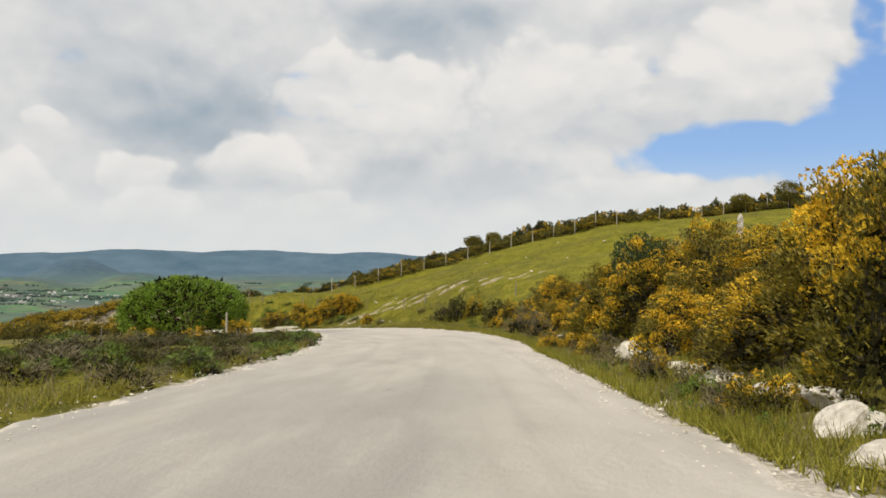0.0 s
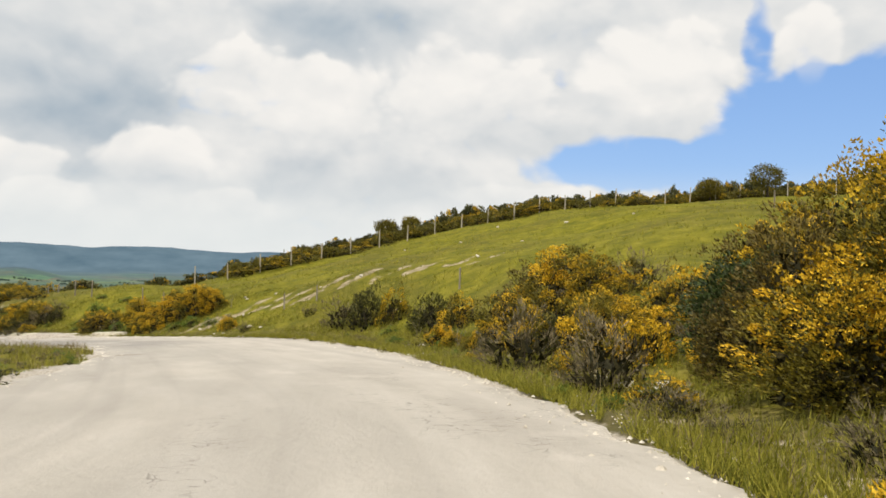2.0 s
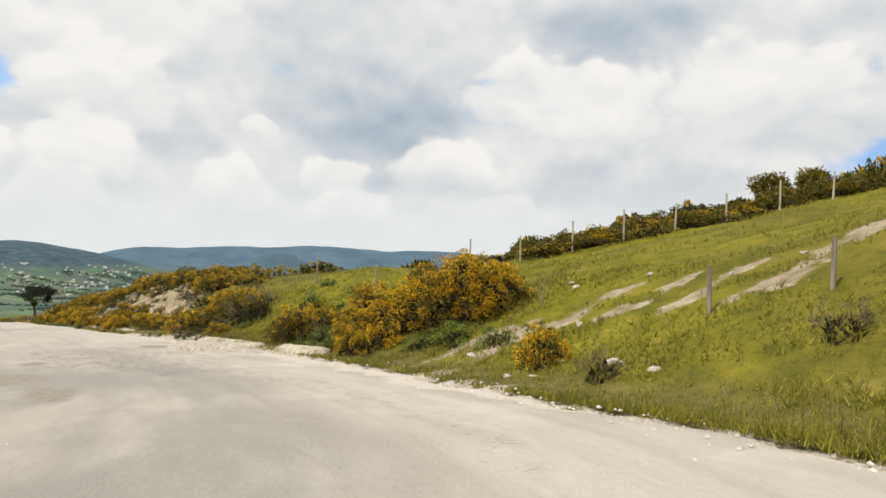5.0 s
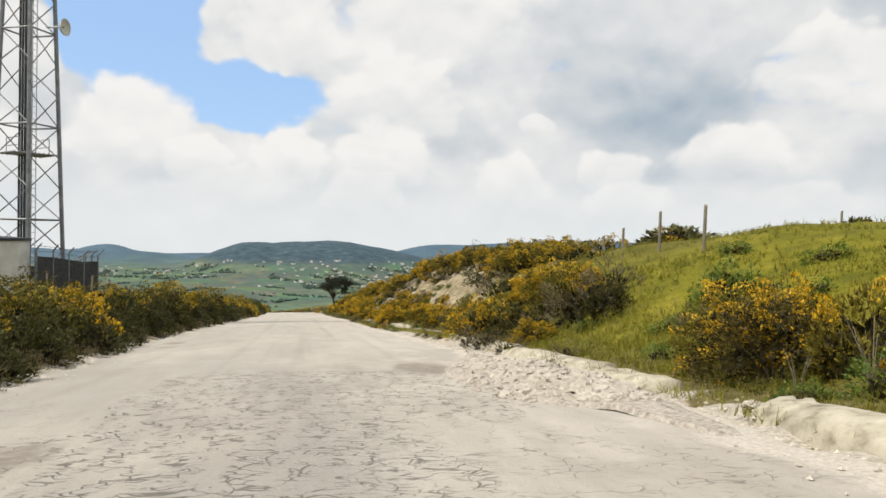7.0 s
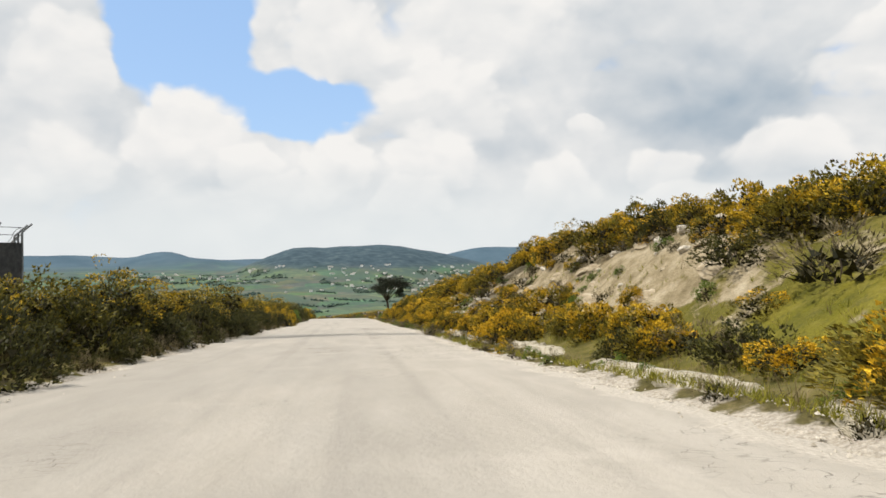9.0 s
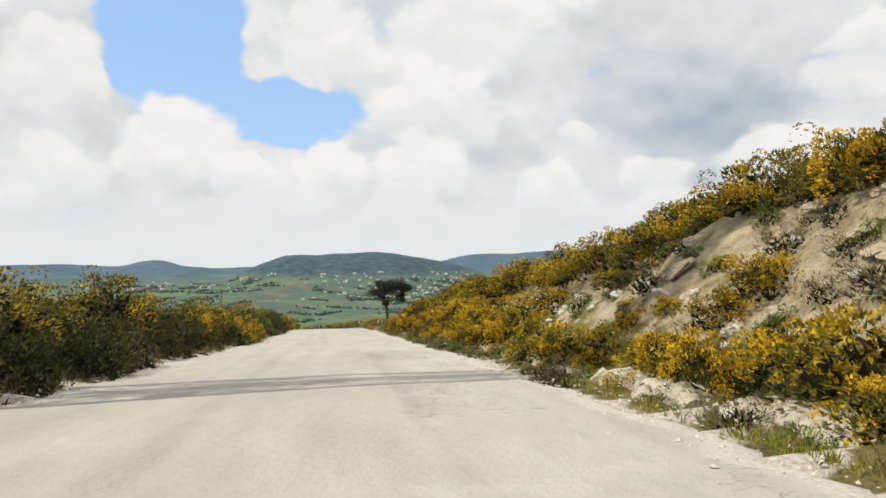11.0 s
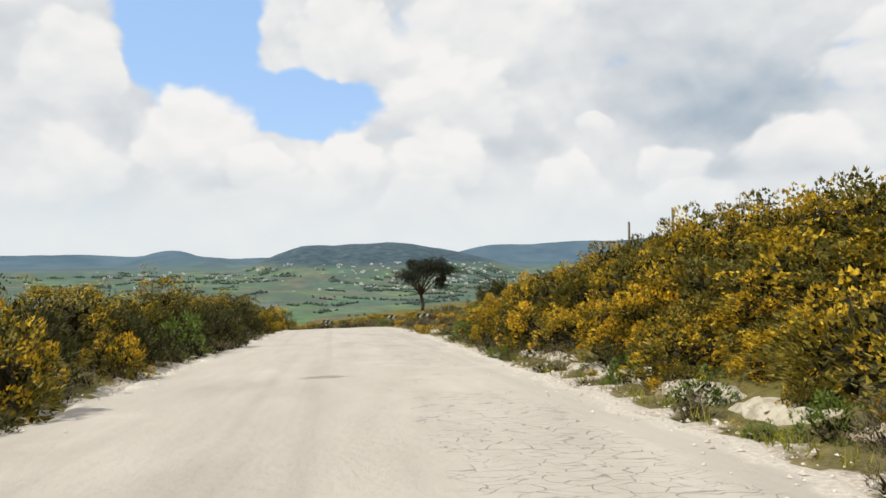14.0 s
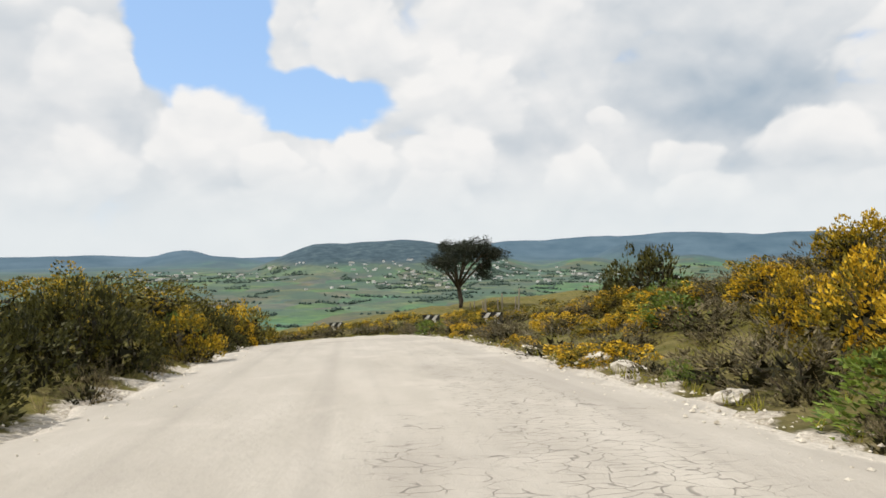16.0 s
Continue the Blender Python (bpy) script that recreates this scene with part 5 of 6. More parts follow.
# ---- chalk ledges along the foot of the bank ----
def chalk_ledge(runs, material, label):
    """Rough white lumps of chalk, cut steep towards the road and flat on top."""
    thing = tagged(new("chalk_ledge"), label, "ledge", kind="structure")
    profile = [(-0.06, -0.25), (-0.02, 0.02), (0.02, 0.30), (0.06, 0.58), (0.12, 0.82), (0.22, 0.96), (0.42, 1.0), (0.7, 1.02), (1.0, 0.95), (1.15, 0.4)]
    m = len(profile)
    for s0, s1, d0, high, deep in runs:
        s = s0
        while s < s1:
            ln = rng.uniform(1.1, 2.8)
            n = max(5, int(ln / 0.09))
            tall, shift, wide = high * rng.uniform(0.65, 1.2), rng.uniform(-0.12, 0.12), deep * rng.uniform(0.8, 1.25)
            verts, faces = [], []
            for i in range(n):
                e = i / (n - 1)
                a = s + ln * e
                end = min(1.0, 0.35 + 3.0 * min(e, 1 - e))
                for q, h in profile:
                    c = Vector((a * 1.9, q * 2.5 + d0, h * 2.0))
                    rough = 0.07 * noise.noise(c) + 0.06 * noise.noise(c * 2.7) + 0.05 * noise.noise(c * 5.3) + 0.02 * noise.noise(c * 11.0)
                    x, y = at_road(a, float(W_RIGHT(a)) + d0 + shift + q * wide + rough + 0.10 * (1 - end))
                    zr = float(np.interp(a, RUN, LINE[:, 2]))
                    verts.append((float(x), float(y), zr - 0.06 + h * tall * end + rough * 0.9 * (h > 0)))
            for i in range(n - 1):
                for j in range(m - 1):
                    faces.append((i * m + j, (i + 1) * m + j, (i + 1) * m + j + 1, i * m + j + 1))
            faces.append(tuple(range(m)))
            faces.append(tuple(range((n - 1) * m, n * m))[::-1])
            part("rock", mesh_from("rock", verts, faces, MAT[material]), thing)
            s += ln * rng.uniform(0.85, 1.25)


chalk_ledge([(7, 11.5, 1.8, 0.36, 0.6), (12.2, 17.2, 1.55, 0.40, 0.8), (17.4, 20.8, 1.4, 0.54, 1.0), (23, 25, 1.5, 0.3, 0.5), (31.2, 35.6, 1.7, 0.2, 1.0)], "chalk", "rough white chalk ledge showing at the foot of the bank")
chalk_ledge([(107, 128.5, 0.85, 0.25, 0.7), (149, 162, 0.9, 0.22, 0.6), (164, 167, 1.0, 0.2, 0.5)], "concrete", "crumbling overgrown cream ledge at the foot of the bank")
chalk_ledge([(129, 146.5, 1.0, 0.3, 0.8)], "clay_rock", "tan earth ledge at the foot of the gorse bank")


# ---- broken patch and rubble on the road ----
def chunk_mesh(seed):
    """A broken angular piece of surfacing, about 1 across."""
    gen = np.random.default_rng(seed + 40)
    n = 6
    a = 2 * np.pi * (np.arange(n) + gen.uniform(-0.35, 0.35, n)) / n
    r = gen.uniform(0.36, 0.6, n)
    top = np.c_[r * np.cos(a), r * np.sin(a), gen.uniform(0.22, 0.42, n)]
    verts = np.vstack([top * np.array((1.08, 1.08, 0)) - np.array((0, 0, 0.3)), top * np.array((1.0, 1.0, 0.7)), top * np.array((0.74, 0.74, 1.0)) + gen.normal(0, 0.04, (n, 3)), [[gen.normal(0, 0.08), gen.normal(0, 0.08), gen.uniform(0.3, 0.5)]]])
    faces = [(q * n + k, q * n + (k + 1) % n, q * n + n + (k + 1) % n, q * n + n + k) for q in (0, 1) for k in range(n)] + [(2 * n + k, 2 * n + (k + 1) % n, 3 * n) for k in range(n)]
    return verts, faces


def broken_surface():
    """Pale chunks of the old surface, heaped along the road's edge."""
    thing = tagged(new("broken_surface"), "broken pale chunks of old road surface heaped along the edge", "rubble")
    lo, hi = table([(76.5, 4.4), (78.4, 4.0), (79.2, 2.8), (81, 2.4), (83, 2.6), (85, 3.0), (87, 3.9), (89, 4.6)]), table([(76.5, 4.2), (79, 4.5), (81, 4.85), (83, 5.0), (89, 5.05)])
    hump = lambda s, u: 0.26 * math.exp(-((s - 81.5) / 3.4) ** 2 - ((u - 4.1) / 0.75) ** 2) + 0.05 * float(wobble(np.array(s), np.array(u), 0.35, 3)) * math.exp(-((s - 82) / 4.0) ** 2)
    ground_at = lambda s, u: float(np.interp(s, RUN, LINE[:, 2])) - 0.02 + hump(s, u)
    verts, faces, n, m = [], [], 44, 18
    for i in range(n):
        s = 76.4 + 13.0 * i / (n - 1)
        for j in range(m):
            u = float(lo(s)) - 0.25 + (float(hi(s) - lo(s)) + 0.5) * j / (m - 1)
            x, y = at_road(s, u)
            edge = 0.07 if j in (0, m - 1) or i in (0, n - 1) else 0.0
            verts.append((float(x), float(y), ground_at(s, u) - edge))
    for i in range(n - 1):
        for j in range(m - 1):
            faces.append((i * m + j, i * m + j + 1, (i + 1) * m + j + 1, (i + 1) * m + j))
    part("rubble_bed", mesh_from("rubble_bed", verts, faces, MAT["rubble"], True), thing, "fine pale rubble and dust under the chunks")
    shapes = [chunk_mesh(k) for k in range(8)]
    meshes = [mesh_from("stone", *q, MAT["flake"]) for q in shapes]
    gen = np.random.default_rng(19)
    small, count = [], 0
    for k in range(2600):
        s, w = gen.uniform(78.4, 89.2), gen.uniform()
        u = float(lo(s)) + float(hi(s) - lo(s)) * (w ** 0.8)
        if wobble(np.array(s), np.array(u), 0.5, 9) + gen.normal(0, 0.4) < -0.15:
            continue
        x, y = at_road(s, u)
        size = 0.05 + 0.07 * gen.uniform() + 0.16 * gen.uniform() ** 4
        m = pose(float(x), float(y), ground_at(s, u) + 0.01 * gen.uniform(-1, 1), float(np.clip(gen.normal(0, 16), -28, 28)), float(np.clip(gen.normal(0, 16), -28, 28)), gen.uniform(0, 360)) @ Matrix.Diagonal((size * gen.uniform(0.8, 1.4), size, size * gen.uniform(0.45, 0.85), 1))
        which = int(gen.integers(8))
        if size > 0.11 and count < 290:
            part("stone", meshes[which], thing).matrix_basis = m
            count += 1
        else:
            a = np.array(m)
            small.append((np.asarray(shapes[which][0]) @ a[:3, :3].T + a[:3, 3], shapes[which][1]))
    tagged(part("rubble", mesh_from("rubble", *joined(small), MAT["flake"]), thing), "small broken chunks", kind="stuff")


broken_surface()
single("grey", 83.2, 4.6, 0.8, 0.5)
single("green", 81.2, 4.7, 0.5, 0.3)
single("grey", 79.6, 2.9, 0.5, 0.25)


# ---- posts ----
def post(x, y, high=1.45, wide=0.05, lean=2.0, label="weathered wooden fence post standing in the grass", material="post", group="fence posts", name="fence_post", sink=0.25):
    bm = bmesh.new()
    r = bmesh.ops.create_cone(bm, cap_ends=True, segments=8, radius1=wide * 1.05, radius2=wide * 0.9, depth=high + sink)
    top = [v for v in bm.verts if v.co.z > 0]
    for v in bm.verts:
        v.co.z += (high - sink) / 2
        v.co.x += 0.012 * noise.noise(v.co * 3 + Vector((x, y, 0)))
    for v in top:
        v.co.z += 0.03 * math.sin(v.co.x * 40)
    me = bpy.data.meshes.new(name)
    bm.to_mesh(me)
    bm.free()
    me.materials.append(MAT[material])
    ob = tagged(new(name, me), label, "post", group)
    ob.matrix_basis = pose(float(x), float(y), float(level(x, y)[0]), rng.uniform(-lean, lean), rng.uniform(-lean, lean), rng.uniform(0, 360))
    return ob


post(-11.2, 37.4, 1.5, 0.06, 1, "pale wooden marker post on the low grassy verge", "pale_post")
for x, y, h in [(5.7, 56.7, 1.05), (-3.6, 66.4, 0.95), (-1.6, 65.3, 0.95), (-15.5, 79.9, 1.6), (-13.6, 78.3, 1.15), (24.6, 60.4, 1.0)]:
    post(x, y, h)
for x, y, h in [(-22.2, 88.7, 1.45), (-24.4, 91.0, 1.4), (-26.9, 93.8, 0.8), (-28.3, 95.1, 0.7), (-20.0, 100.4, 1.9), (-7.3, 108.0, 1.6)]:
    post(x, y, h, 0.055, 2, "weathered wooden fence post at the field's edge")
for s, u, h in [(154.8, 12.0, 1.9), (161.6, 12.1, 1.9), (166.6, 12.0, 2.0), (169.6, 11.6, 1.95), (174.0, 13.6, 1.9), (179.5, 13.6, 1.8)]:
    x, y = at_road(s, u)
    post(x, y, h, 0.05, 3, "weathered wooden fence post among the gorse on the bank")
for k in range(27):
    t = (k + 4) / 30
    post(-26 + 88 * t, 89.5 + 10 * math.sin(math.pi * min(1, t * 1.3) * 0.6) + rng.uniform(-0.3, 0.3), rng.uniform(1.5, 1.9), 0.06, 2, "pale weathered fence post in front of the hedge", "pale_post")
for s, u, h in [(105, -9.5, 1.9), (109.2, -9.6, 2.0), (110, -12.8, 2.3), (134, -10.5, 2.2), (181, -9.6, 2.4), (118, -10.5, 1.8), (60, -9, 1.3), (66, -10, 1.3), (72, -11, 1.3), (78, -12, 1.3)]:
    x, y = at_road(s, u)
    post(x, y, h, 0.05, 5, "old wooden post standing in the gorse hedge")
for k in range(9):
    t = k / 8
    post(-109.5 - 17 * t + rng.uniform(-0.5, 0.5), 163 + 16 * t, rng.uniform(1.0, 1.7), 0.05, 4, "thin wooden stake on the rough ground past the bend")


# ---- stone marker, fallen poles, dry stalks ----
def marker_stone(x, y, top):
    """A squared pale stone post with a blunt pointed head."""
    z0 = float(level(x, y)[0])
    h, a = top - z0, 0.075
    rings = [(a * 1.1, -0.4), (a * 1.05, 0.0), (a, h - 0.18), (a * 0.9, h - 0.14), (a * 0.35, h)]
    verts = [(sx * r + 0.006 * noise.noise(Vector((sx, sy, z * 3))), sy * r, z) for r, z in rings for sx, sy in ((-1, -1), (1, -1), (1, 1), (-1, 1))]
    faces = [(4 * i + k, 4 * i + (k + 1) % 4, 4 * i + 4 + (k + 1) % 4, 4 * i + 4 + k) for i in range(4) for k in range(4)] + [(16, 17, 18, 19), (3, 2, 1, 0)]
    ob = tagged(new("marker_stone", mesh_from("marker_stone", verts, faces, MAT["stone"])), "pale squared stone marker post rising above the gorse", "marker stone")
    ob.matrix_basis = pose(x, y, z0, 0, 1, 12)


marker_stone(10.9, 26.6, 2.60)


def fallen_pole(s, u, long, turn):
    x, y = at_road(s, u)
    pts = [(-long / 2, 0, 0.03), (-long / 6, 0.03, 0.0), (long / 5, -0.02, 0.02), (long / 2, 0.02, 0.0)]
    ob = tagged(new("fallen_pole", mesh_from("fallen_pole", *tube(pts, [0.05, 0.055, 0.05, 0.04], 7), MAT["pale_post"], True)), "bleached wooden pole lying in the grass", "pole")
    e = 0.4
    dx, dy = e * math.cos(radians(turn)), e * math.sin(radians(turn))
    tilt = math.degrees(math.atan2(float(level(x + dx, y + dy)[0] - level(x - dx, y - dy)[0]), 2 * e))
    ob.matrix_basis = pose(float(x), float(y), float(level(x, y)[0]) + 0.06, 0, 0, turn) @ pose(0, 0, 0, 0, -tilt, 0)


for s, u, long, turn in [(55.5, 10.7, 1.5, -25)]:
    fallen_pole(s, u, long, turn)


def dry_stalks(s, u, high, count, seed):
    """Bare bleached stems that fan out from one root."""
    gen = np.random.default_rng(seed)
    x, y = at_road(s, u)
    stems = []
    for _ in range(count):
        a, r = gen.uniform(0, 2 * math.pi), gen.uniform(0.08, 0.35)
        h = high * gen.uniform(0.6, 1.0)
        stems.append(tube([(0, 0, -0.1), (0.4 * r * math.cos(a), 0.4 * r * math.sin(a), h * 0.5), (r * math.cos(a), r * math.sin(a), h)], [0.007, 0.005, 0.003], 4))
    ob = tagged(new("dry_stalks", mesh_from("dry_stalks", *joined(stems), MAT["post"])), "bare bleached dry stalks standing in the weeds", "dry plant")
    ob.matrix_basis = pose(float(x), float(y), float(level(x, y)[0]))


for s, u, high, count, seed in [(68.6, 9.9, 1.2, 6, 1), (77.6, 6.9, 1.0, 8, 2), (78.3, 6.4, 0.7, 5, 3), (83.2, 4.65, 0.5, 6, 4), (42.5, 7.2, 0.8, 6, 5), (48.5, 8.4, 0.7, 5, 6)]:
    dry_stalks(s, u, high, count, seed)


# ---- chevron boards at the bend ----
def chevron_board(x, y, face):
    thing = tagged(new("chevron_sign"), "black road chevron board with white arrows on a post", "road sign", "chevron boards at the bend")

    def slab(name, pts, depth, at, material, parent=None):
        bm = bmesh.new()
        lo = [bm.verts.new((px, at, pz)) for px, pz in pts]
        hi = [bm.verts.new((px, at - depth, pz)) for px, pz in pts]
        bm.faces.new(lo)
        bm.faces.new(hi[::-1])
        for i in range(len(pts)):
            j = (i + 1) % len(pts)
            bm.faces.new((lo[j], lo[i], hi[i], hi[j]))
        bmesh.ops.recalc_face_normals(bm, faces=bm.faces)
        me = bpy.data.meshes.new(name)
        bm.to_mesh(me)
        bm.free()
        me.materials.append(MAT[material])
        return part(name, me, parent or thing)

    board = slab("board", [(-0.5, 0.62), (0.5, 0.62), (0.5, 1.18), (-0.5, 1.18)], 0.02, 0.0, "board")
    for c in (-0.22, 0.24):
        slab("arrow", [(c - 0.2, 0.90), (c + 0.0, 1.15), (c + 0.19, 1.15), (c - 0.01, 0.90), (c + 0.19, 0.65), (c + 0.0, 0.65)], 0.006, -0.021, "white", board)
    for px in (-0.3, 0.3):
        slab("leg", [(px - 0.03, -0.3), (px + 0.03, -0.3), (px + 0.03, 1.1), (px - 0.03, 1.1)], 0.05, 0.055, "steel")
    thing.matrix_basis = pose(x, y, float(level(x, y)[0]) - 0.5, 0, 0, face)


chevron_board(-106.2, 155.9, 42)
chevron_board(-114.2, 160.4, 48)
chevron_board(-125.2, 162.4, 66)


# ---- the lone tree ----
def lone_tree(x, y, high=6.9, wide=8.6):
    gen = np.random.default_rng(5)
    thing = tagged(new("tree"), "lone dark evergreen oak with a wide flat crown past the bend", "tree")
    pieces = [tube([(0, 0, -0.4), (0.05, 0.02, 0.6), (-0.1, 0.05, 1.5), (-0.22, 0.0, 2.4)], [0.34, 0.25, 0.22, 0.2], 9)]
    tips = []
    for k in range(11):
        a = 2 * math.pi * k / 11 + gen.uniform(-0.2, 0.2)
        r = wide * gen.uniform(0.2, 0.46)
        h = high * gen.uniform(0.62, 0.9)
        start = (-0.2, 0.0, gen.uniform(1.7, 2.5))
        mid = (r * 0.45 * math.cos(a) - 0.15, r * 0.45 * math.sin(a), (start[2] + h) * 0.5)
        end = (r * math.cos(a), r * math.sin(a), h)
        pieces.append(tube([start, mid, end], [0.13, 0.08, 0.025], 6))
        tips.append(end)
        for q in range(3):
            e = (end[0] + gen.normal(0, 0.7), end[1] + gen.normal(0, 0.7), end[2] + gen.uniform(-0.5, 0.5))
            pieces.append(tube([mid, tuple((np.array(mid) + np.array(e)) / 2 + gen.normal(0, 0.12, 3)), e], [0.05, 0.03, 0.01], 4))
            tips.append(e)
    v, f = joined(pieces)
    part("trunk", mesh_from("trunk", v, f, MAT["bark"], True), thing)
    cs, ns = [], []
    clumps = [(np.array(t), gen.uniform(0.45, 0.85)) for t in tips] + [(np.array((gen.uniform(-0.3, 0.42) * wide, gen.normal(0, 0.17) * wide, high * gen.uniform(0.68, 0.92))), gen.uniform(0.5, 1.0)) for _ in range(26)]
    clumps += [(np.array((wide * gen.uniform(0.18, 0.33), gen.normal(0, 1.0), high * gen.uniform(0.42, 0.62))), gen.uniform(0.35, 0.6)) for _ in range(8)]
    for c, r in clumps:
        q = gen.normal(0, 1, (46, 3))
        q /= np.linalg.norm(q, axis=1)[:, None]
        cs.append(c + q * np.array((r, r, r * 0.62)) * gen.uniform(0.5, 1.1, (46, 1)))
        ns.append(q)
    v, f = tufts(np.vstack(cs), np.vstack(ns), 7, 0.2, 0.045, 0.7, gen)
    part("crown", mesh_from("crown", v, f, MAT["crown"]), thing, "dark dense leaves with gaps")
    thing.matrix_basis = pose(x, y, float(level(x, y)[0]), 0, 0, 41)


lone_tree(-131.4, 183.4)


# ---- the round green bush at the start ----
def round_crown(seed, n, leaves, size, shrink):
    """Leaves on a dense lumpy dome 2 m wide and 1.2 m high."""
    gen = np.random.default_rng(seed)
    q = gen.normal(0, 1, (n, 3))
    q /= np.linalg.norm(q, axis=1)[:, None]
    q = q[q[:, 2] > -0.55]
    r = shrink * (1 + 0.10 * wobble(q[:, 0] * 3 + q[:, 2], q[:, 1] * 3 - q[:, 2], 0.8, seed)) * gen.uniform(0.93, 1.03, len(q))
    return tufts(q * np.array((1.0, 1.0, 0.68)) * r[:, None] + np.array((0, 0, 0.52)), q + np.array((0, 0, 0.5)), leaves, *size, 0.7, gen)


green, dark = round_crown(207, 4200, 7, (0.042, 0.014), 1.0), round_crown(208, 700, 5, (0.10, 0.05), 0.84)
big = tagged(new("round_bush"), "large round fresh green bush on the low verge", "bush")
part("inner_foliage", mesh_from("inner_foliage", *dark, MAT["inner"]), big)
part("foliage", mesh_from("foliage", *green, MAT["bush_leaf"]), big)
part("branchwork", mesh_from("branchwork", *joined([tube([(0, 0, -0.2), (0.2 * math.cos(a), 0.2 * math.sin(a), 0.4), (0.6 * math.cos(a), 0.6 * math.sin(a), 0.9)], [0.04, 0.025, 0.01], 5) for a in (0, 1.1, 2.3, 3.3, 4.4, 5.5)]), MAT["bark"]), big)
big.matrix_basis = pose(-16.3, 45.6, float(level(-16.3, 45.6)[0]) - 0.1, 0, 0, 30) @ Matrix.Diagonal((3.7, 3.7, 3.1, 1))
plant("gold", -11.6, 40.5, 1.8, 1.2)
plant("half", -12.2, 36.0, 2.2, 1.0)
plant("half", -14.6, 35.0, 2.4, 1.0)


# ---- radio mast and its compound ----
def bar(a, b, r, sides=5):
    return tube([a, b], [r, r], sides)


def mast(cx, cy):
    base = float(level(cx, cy)[0])
    thing = tagged(new("radio_mast"), "tall galvanised steel lattice radio mast with ladder and dishes", "mast")
    d1, d2 = Vector((0.38, 0.925, 0)), Vector((0.925, -0.38, 0))
    half = lambda h: 2.2 - 0.038 * h

    def corner(k, h):
        return tuple((d1, d2, -d1, -d2)[k] * half(h) + Vector((0, 0, h)))

    top = 44.0
    for k in range(4):
        part("leg", mesh_from("leg", *bar(corner(k, -0.5), corner(k, top), 0.13, 8), MAT["steel"]), thing)
    bay = 2.0
    for i in range(22):
        h0, h1 = i * bay, (i + 1) * bay
        for k in range(4):
            n = (k + 1) % 4
            a, b = (corner(k, h0), corner(n, h1)) if i % 2 == 0 else (corner(n, h0), corner(k, h1))
            part("brace", mesh_from("brace", *bar(a, b, 0.045, 4), MAT["steel"]), thing)
        if i % 3 == 0:
            for k in range(4):
                part("girt", mesh_from("girt", *bar(corner(k, h0 + 0.02), corner((k + 1) % 4, h0 + 0.02), 0.06, 5), MAT["steel"]), thing)
    for k in range(3):
        part("cable", mesh_from("cable", *bar((0.15 * k - 0.5, -0.3 + 0.1 * k, 0.2), (0.15 * k - 0.5, -0.3 + 0.1 * k, top - 2), 0.07, 6), MAT["cable"]), thing, "thick dark cable")
    rungs = [bar((0.55, 0.25, 0), (0.55, 0.25, top), 0.025, 4), bar((0.75, -0.1, 0), (0.75, -0.1, top), 0.025, 4)] + [bar((0.55, 0.25, 0.4 * k), (0.75, -0.1, 0.4 * k), 0.015, 4) for k in range(1, 108)]
    part("ladder", mesh_from("ladder", *joined(rungs), MAT["steel"]), thing)
    for h in (10.2, 22.2):
        r = half(h) * 0.72
        deck = [bar((-r, r * (2 * k / 9 - 1), h), (r, r * (2 * k / 9 - 1), h), 0.05, 4) for k in range(10)]
        rail = [bar((sx * 0.9, sy * 0.9, h), (sx * 0.9, sy * 0.9, h + 1.0), 0.03, 4) for sx in (-1, 1) for sy in (-1, 1)]
        rail += [bar((-0.9, sy * 0.9, h + z), (0.9, sy * 0.9, h + z), 0.025, 4) for sy in (-1, 1) for z in (0.5, 1.0)]
        for piece in deck:
            part("deck_bar", mesh_from("deck_bar", *piece, MAT["steel"]), thing)
        for piece in rail:
            part("rail", mesh_from("rail", *piece, MAT["steel"]), thing)
    for h, a in ((18.3, 0.551),):
        bm = bmesh.new()
        bmesh.ops.create_uvsphere(bm, u_segments=16, v_segments=8, radius=0.55)
        bmesh.ops.delete(bm, geom=[v for v in bm.verts if v.co.z > 0.05], context="VERTS")
        bmesh.ops.scale(bm, vec=(1, 1, 0.55), verts=bm.verts)
        bmesh.ops.solidify(bm, geom=bm.faces[:], thickness=0.04)
        me = bpy.data.meshes.new("dish")
        bm.to_mesh(me)
        bm.free()
        me.materials.append(MAT["cabin"])
        dish = part("dish", me, thing)
        r = half(h) + 0.95
        dish.matrix_basis = pose(r * math.cos(a), r * math.sin(a), h, 90, 0, math.degrees(a) + 90)
        part("dish_arm", mesh_from("dish_arm", *bar(((r - 1.3) * math.cos(a), (r - 1.3) * math.sin(a), h), ((r - 0.1) * math.cos(a), (r - 0.1) * math.sin(a), h), 0.05, 6), MAT["steel"]), thing)
    thing.matrix_basis = pose(cx, cy, base)
    return base


